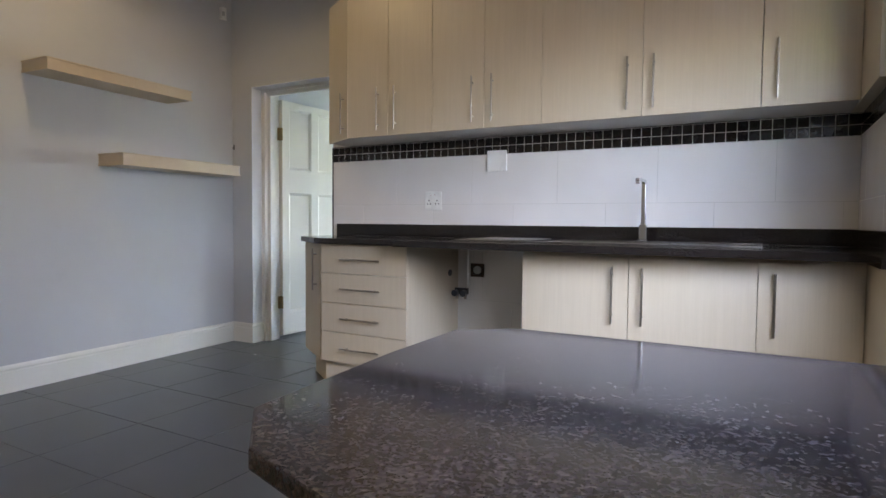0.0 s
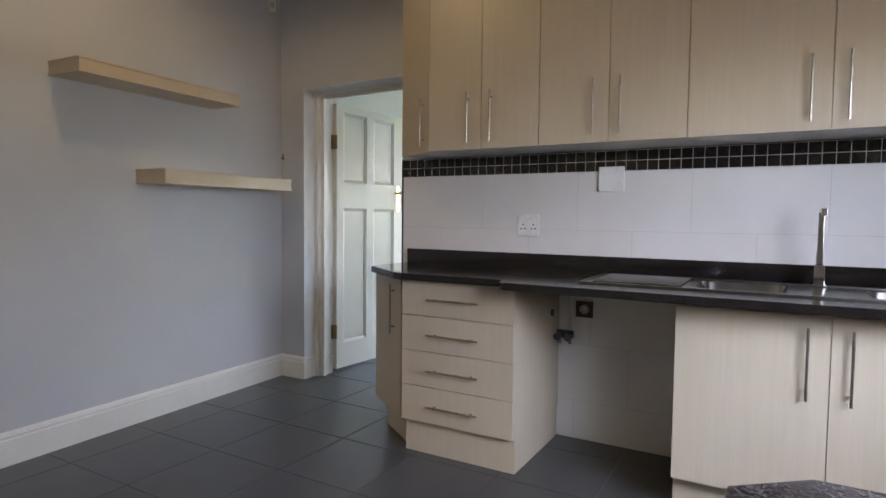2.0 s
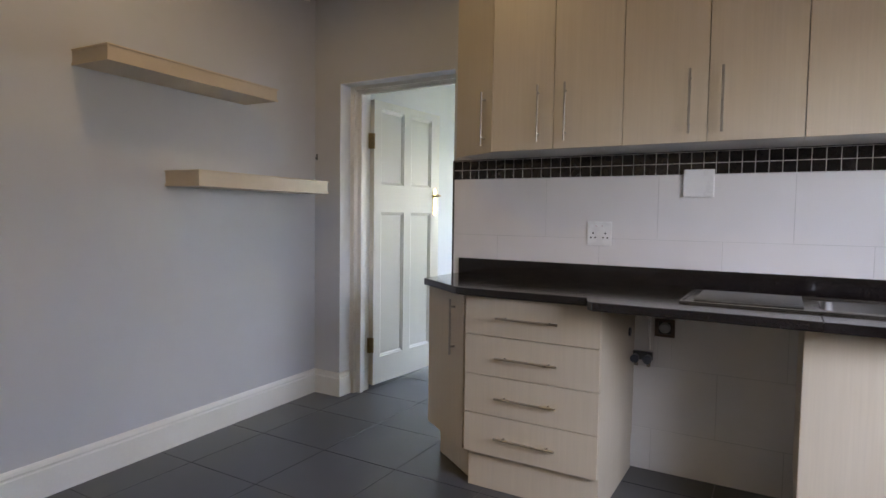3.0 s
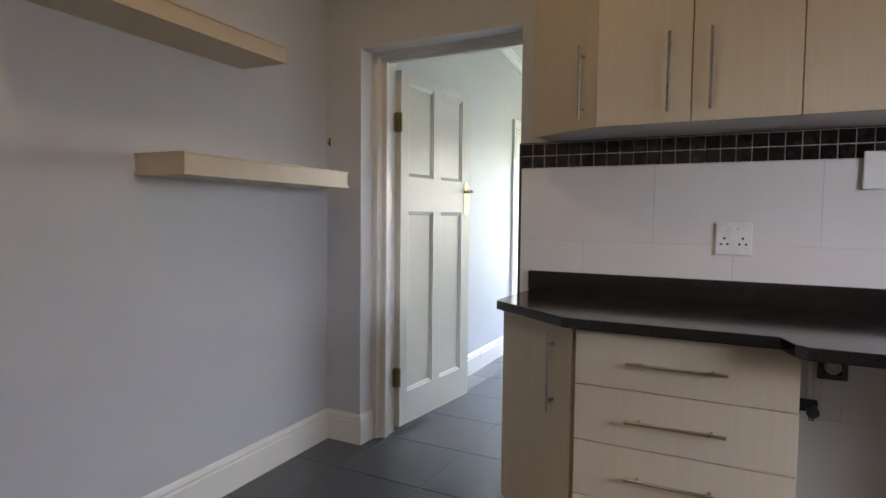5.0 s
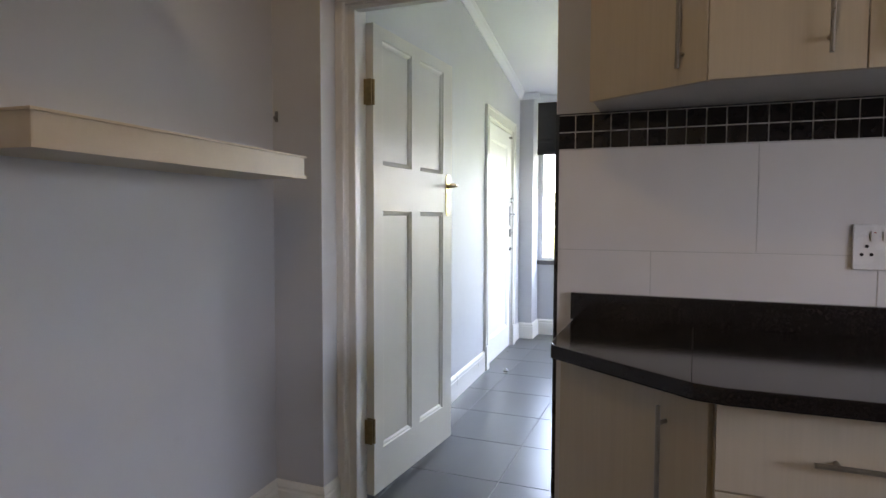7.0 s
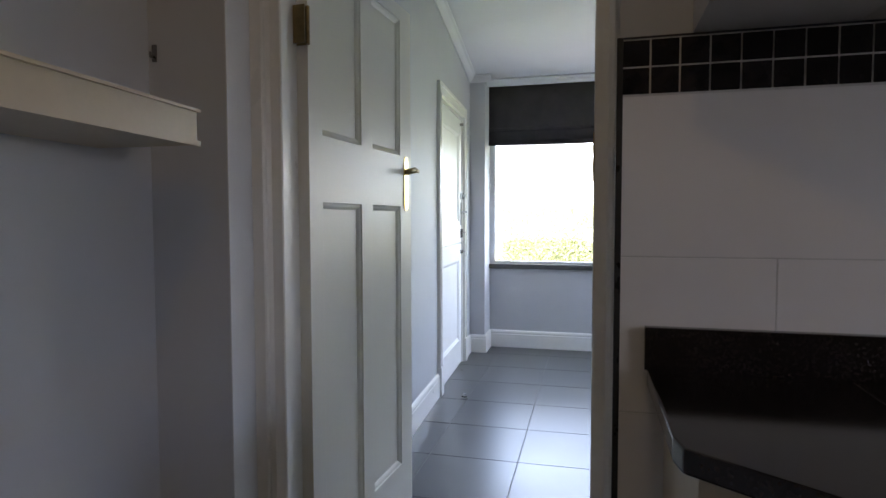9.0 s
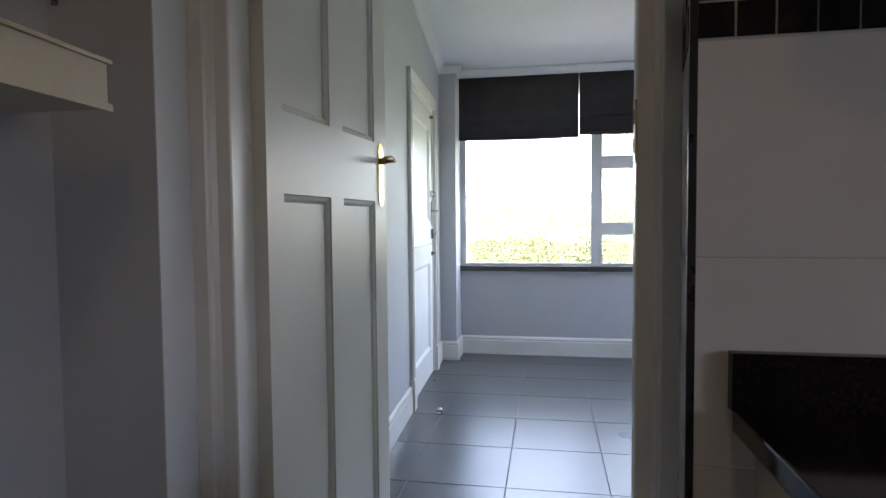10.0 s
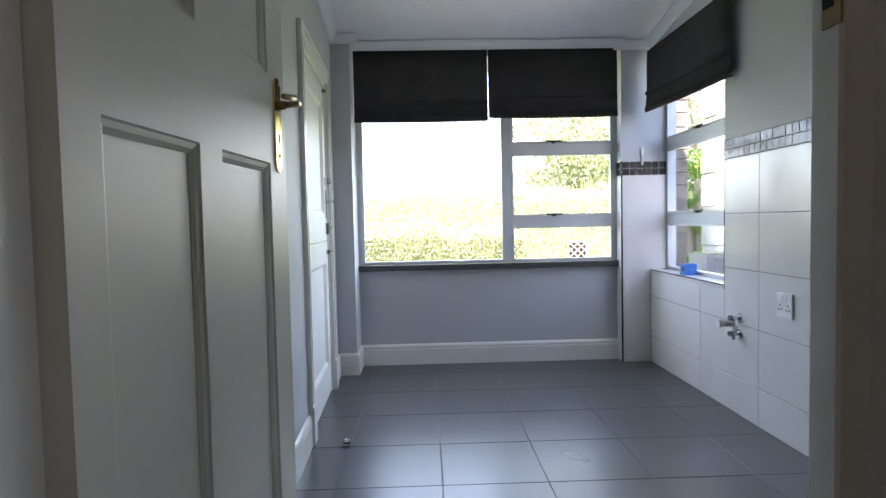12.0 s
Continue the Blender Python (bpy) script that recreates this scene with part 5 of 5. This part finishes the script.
# reveal of the doorway, tiled side
ra = math.degrees(math.atan2(FRAME_R - DOOR_R, FRAME_Y - TILE_Y - 0.0025))
RL = math.hypot(FRAME_R - DOOR_R, FRAME_Y - TILE_Y - 0.0025)
RM = pose(FRAME_R, FRAME_Y - 0.001, 0, 0, 0, -90 - ra)
gr = structure("trim_reveal_grout", B(0, RL - 0.008, -0.0012, -0.0001, 0, 1.556), M_GROUT)
gr.matrix_world = RM
RM = RM @ Matrix.Translation((0, -0.0012, 0))
tile_field(wall_door, RM, 0.0, RL - 0.010, 0, 1.448, rows, 0.6, [-0.1] * 5)
mosaic_strip(wall_door, RM, 0.0, RL - 0.010, 1.4495)
structure("trim_corner_bead", B(DOOR_R - 0.0045, DOOR_R + 0.0075, TILE_Y - 0.0015, TILE_Y + 0.0070, 0, 1.560), M_BEAD, "black tile edging strip", bevel=0.0012)
structure("trim_splashback_cap", B(DOOR_R + 0.0080, KITCHEN_R - 0.002, TILE_Y - 0.0005, TILE_Y + 0.0024, 1.5562, 1.5600), M_BEAD)
# right return of the kitchen
RK = pose(KITCHEN_R, TILE_Y, 0, 0, 0, -90)
wall_kr = bpy.data.objects["wall_kitchen_right"]
structure("trim_return_grout", B(KITCHEN_R - 0.0009, KITCHEN_R - 0.0001, 2.06, TILE_Y, 0.92, 1.556), M_GROUT)
tile_field(wall_kr, RK, 0.004, 1.34, 0.93, 1.448, rows, 0.568, [-0.2, -0.1, 0, 0.1, 0.2])
mosaic_strip(wall_kr, RK, 0.004, 1.34, 1.4495)

# laundry tiles
lrows = [(-0.105, 0.205), (0.205, 0.515), (0.515, 0.826), (0.826, 1.136), (1.136, 1.448)]
LM = pose(LAUNDRY_R, 7.583, 0, 0, 0, -90)
structure("trim_laundry_grout", B(LAUNDRY_R - 0.0009, LAUNDRY_R - 0.0001, 3.76, NY0 - 0.001, 0, 1.556), M_GROUT_GREY)
structure("trim_laundry_grout_low", B(LAUNDRY_R - 0.0009, LAUNDRY_R - 0.0001, NY0, NY1 - 0.001, 0, NZ0 - 0.002), M_GROUT_GREY)
hole = (7.583 - NY1 - 0.02, 7.583 - NY0 + 0.004, NZ0 - 0.002, 3.0)
tile_field(wall_laundry_right, LM, 0.002, 3.80, 0.0, 1.448, lrows, 0.660, [7.583 - 6.765 - 0.660] * 5, holes=[hole], g=0.0022)
mosaic_strip(wall_laundry_right, LM, 7.583 - NY0 + 0.006, 3.80, 1.4495)
structure("trim_niche_edge", B(LAUNDRY_R - 0.0042, LAUNDRY_R + 0.004, NY0 - 0.0045, NY0 + 0.0005, NZ0 - 0.004, 1.560), M_BEAD)
structure("trim_niche_sill_edge", B(LAUNDRY_R - 0.0046, LAUNDRY_R - 0.0006, NY0, NY1 - 0.004, NZ0 + 0.0135, NZ0 + 0.0215), M_BEAD)
structure("trim_strip_cap", B(LAUNDRY_R - 0.0032, LAUNDRY_R - 0.0001, 3.76, NY0 - 0.005, 1.5565, 1.5600), M_BEAD)
PM = Matrix.Translation((0, PIER_RY, 0))
structure("trim_pier_grout", B(ALC_R + 0.001, LAUNDRY_R - 0.001, PIER_RY - 0.0009, PIER_RY - 0.0001, 0, 1.556), M_GROUT)
structure("trim_pier_grout_niche", B(LAUNDRY_R, LAUNDRY_R + 0.120, PIER_RY - 0.0009, PIER_RY - 0.0001, NZ0 + 0.021, 1.556), M_GROUT)
tile_field(pier_right, PM, ALC_R + 0.006, LAUNDRY_R - 0.004, 0, NZ0, [(0, NZ0)], 0.6, [-1.74])
tile_field(pier_right, PM, ALC_R + 0.006, LAUNDRY_R + 0.118, NZ0, 1.448, [(NZ0 - 0.0024, 1.448)], 0.6, [-1.74], g=0.0002)
mosaic_strip(pier_right, PM, ALC_R + 0.006, LAUNDRY_R + 0.118, 1.4495)
SM = pose(ALC_R, 7.698, 0, 0, 0, -90)
tile_field(pier_right, SM, 0.0, 7.698 - PIER_RY - 0.006, 0, 1.448, [(0, 1.448)], 0.6, [-0.1])
mosaic_strip(pier_right, SM, 0.0, 7.698 - PIER_RY - 0.006, 1.4495)
structure("trim_pier_bead", B(ALC_R - 0.0050, ALC_R + 0.0055, PIER_RY - 0.0045, PIER_RY + 0.0055, 0, 1.560), M_BEAD, "black tile edging strip", bevel=0.001)

# floor tiles
_ft = None
GX, GY, GX0, GY0 = 0.4540, 0.4665, -3.2000, 5.5400
for i in range(-3, 9):
    for j in range(-16, 6):
        x, y = GX0 + i * GX, GY0 + j * GY
        if x > 0.5 or x + GX < -4.1 or y > 7.72 or y + GY < BACK_Y - 0.1 or (y > 3.75 and x > LAUNDRY_R):
            continue
        if _ft is None:
            ob = lay("floor_tile", floor, pose(x + 0.002, y + 0.002, 0) @ pose(0, 0, -0.0085, -90, 0, 0), GX - 0.004, GY - 0.004, 0.0085, 0.0009, M_FLOORTILE)
            _ft = ob
        else:
            ob = lay("floor_tile", floor, pose(x + 0.002, y + 0.002, 0) @ pose(0, 0, -0.0085, -90, 0, 0), GX - 0.004, GY - 0.004, 0.0085, 0.0009, M_FLOORTILE)
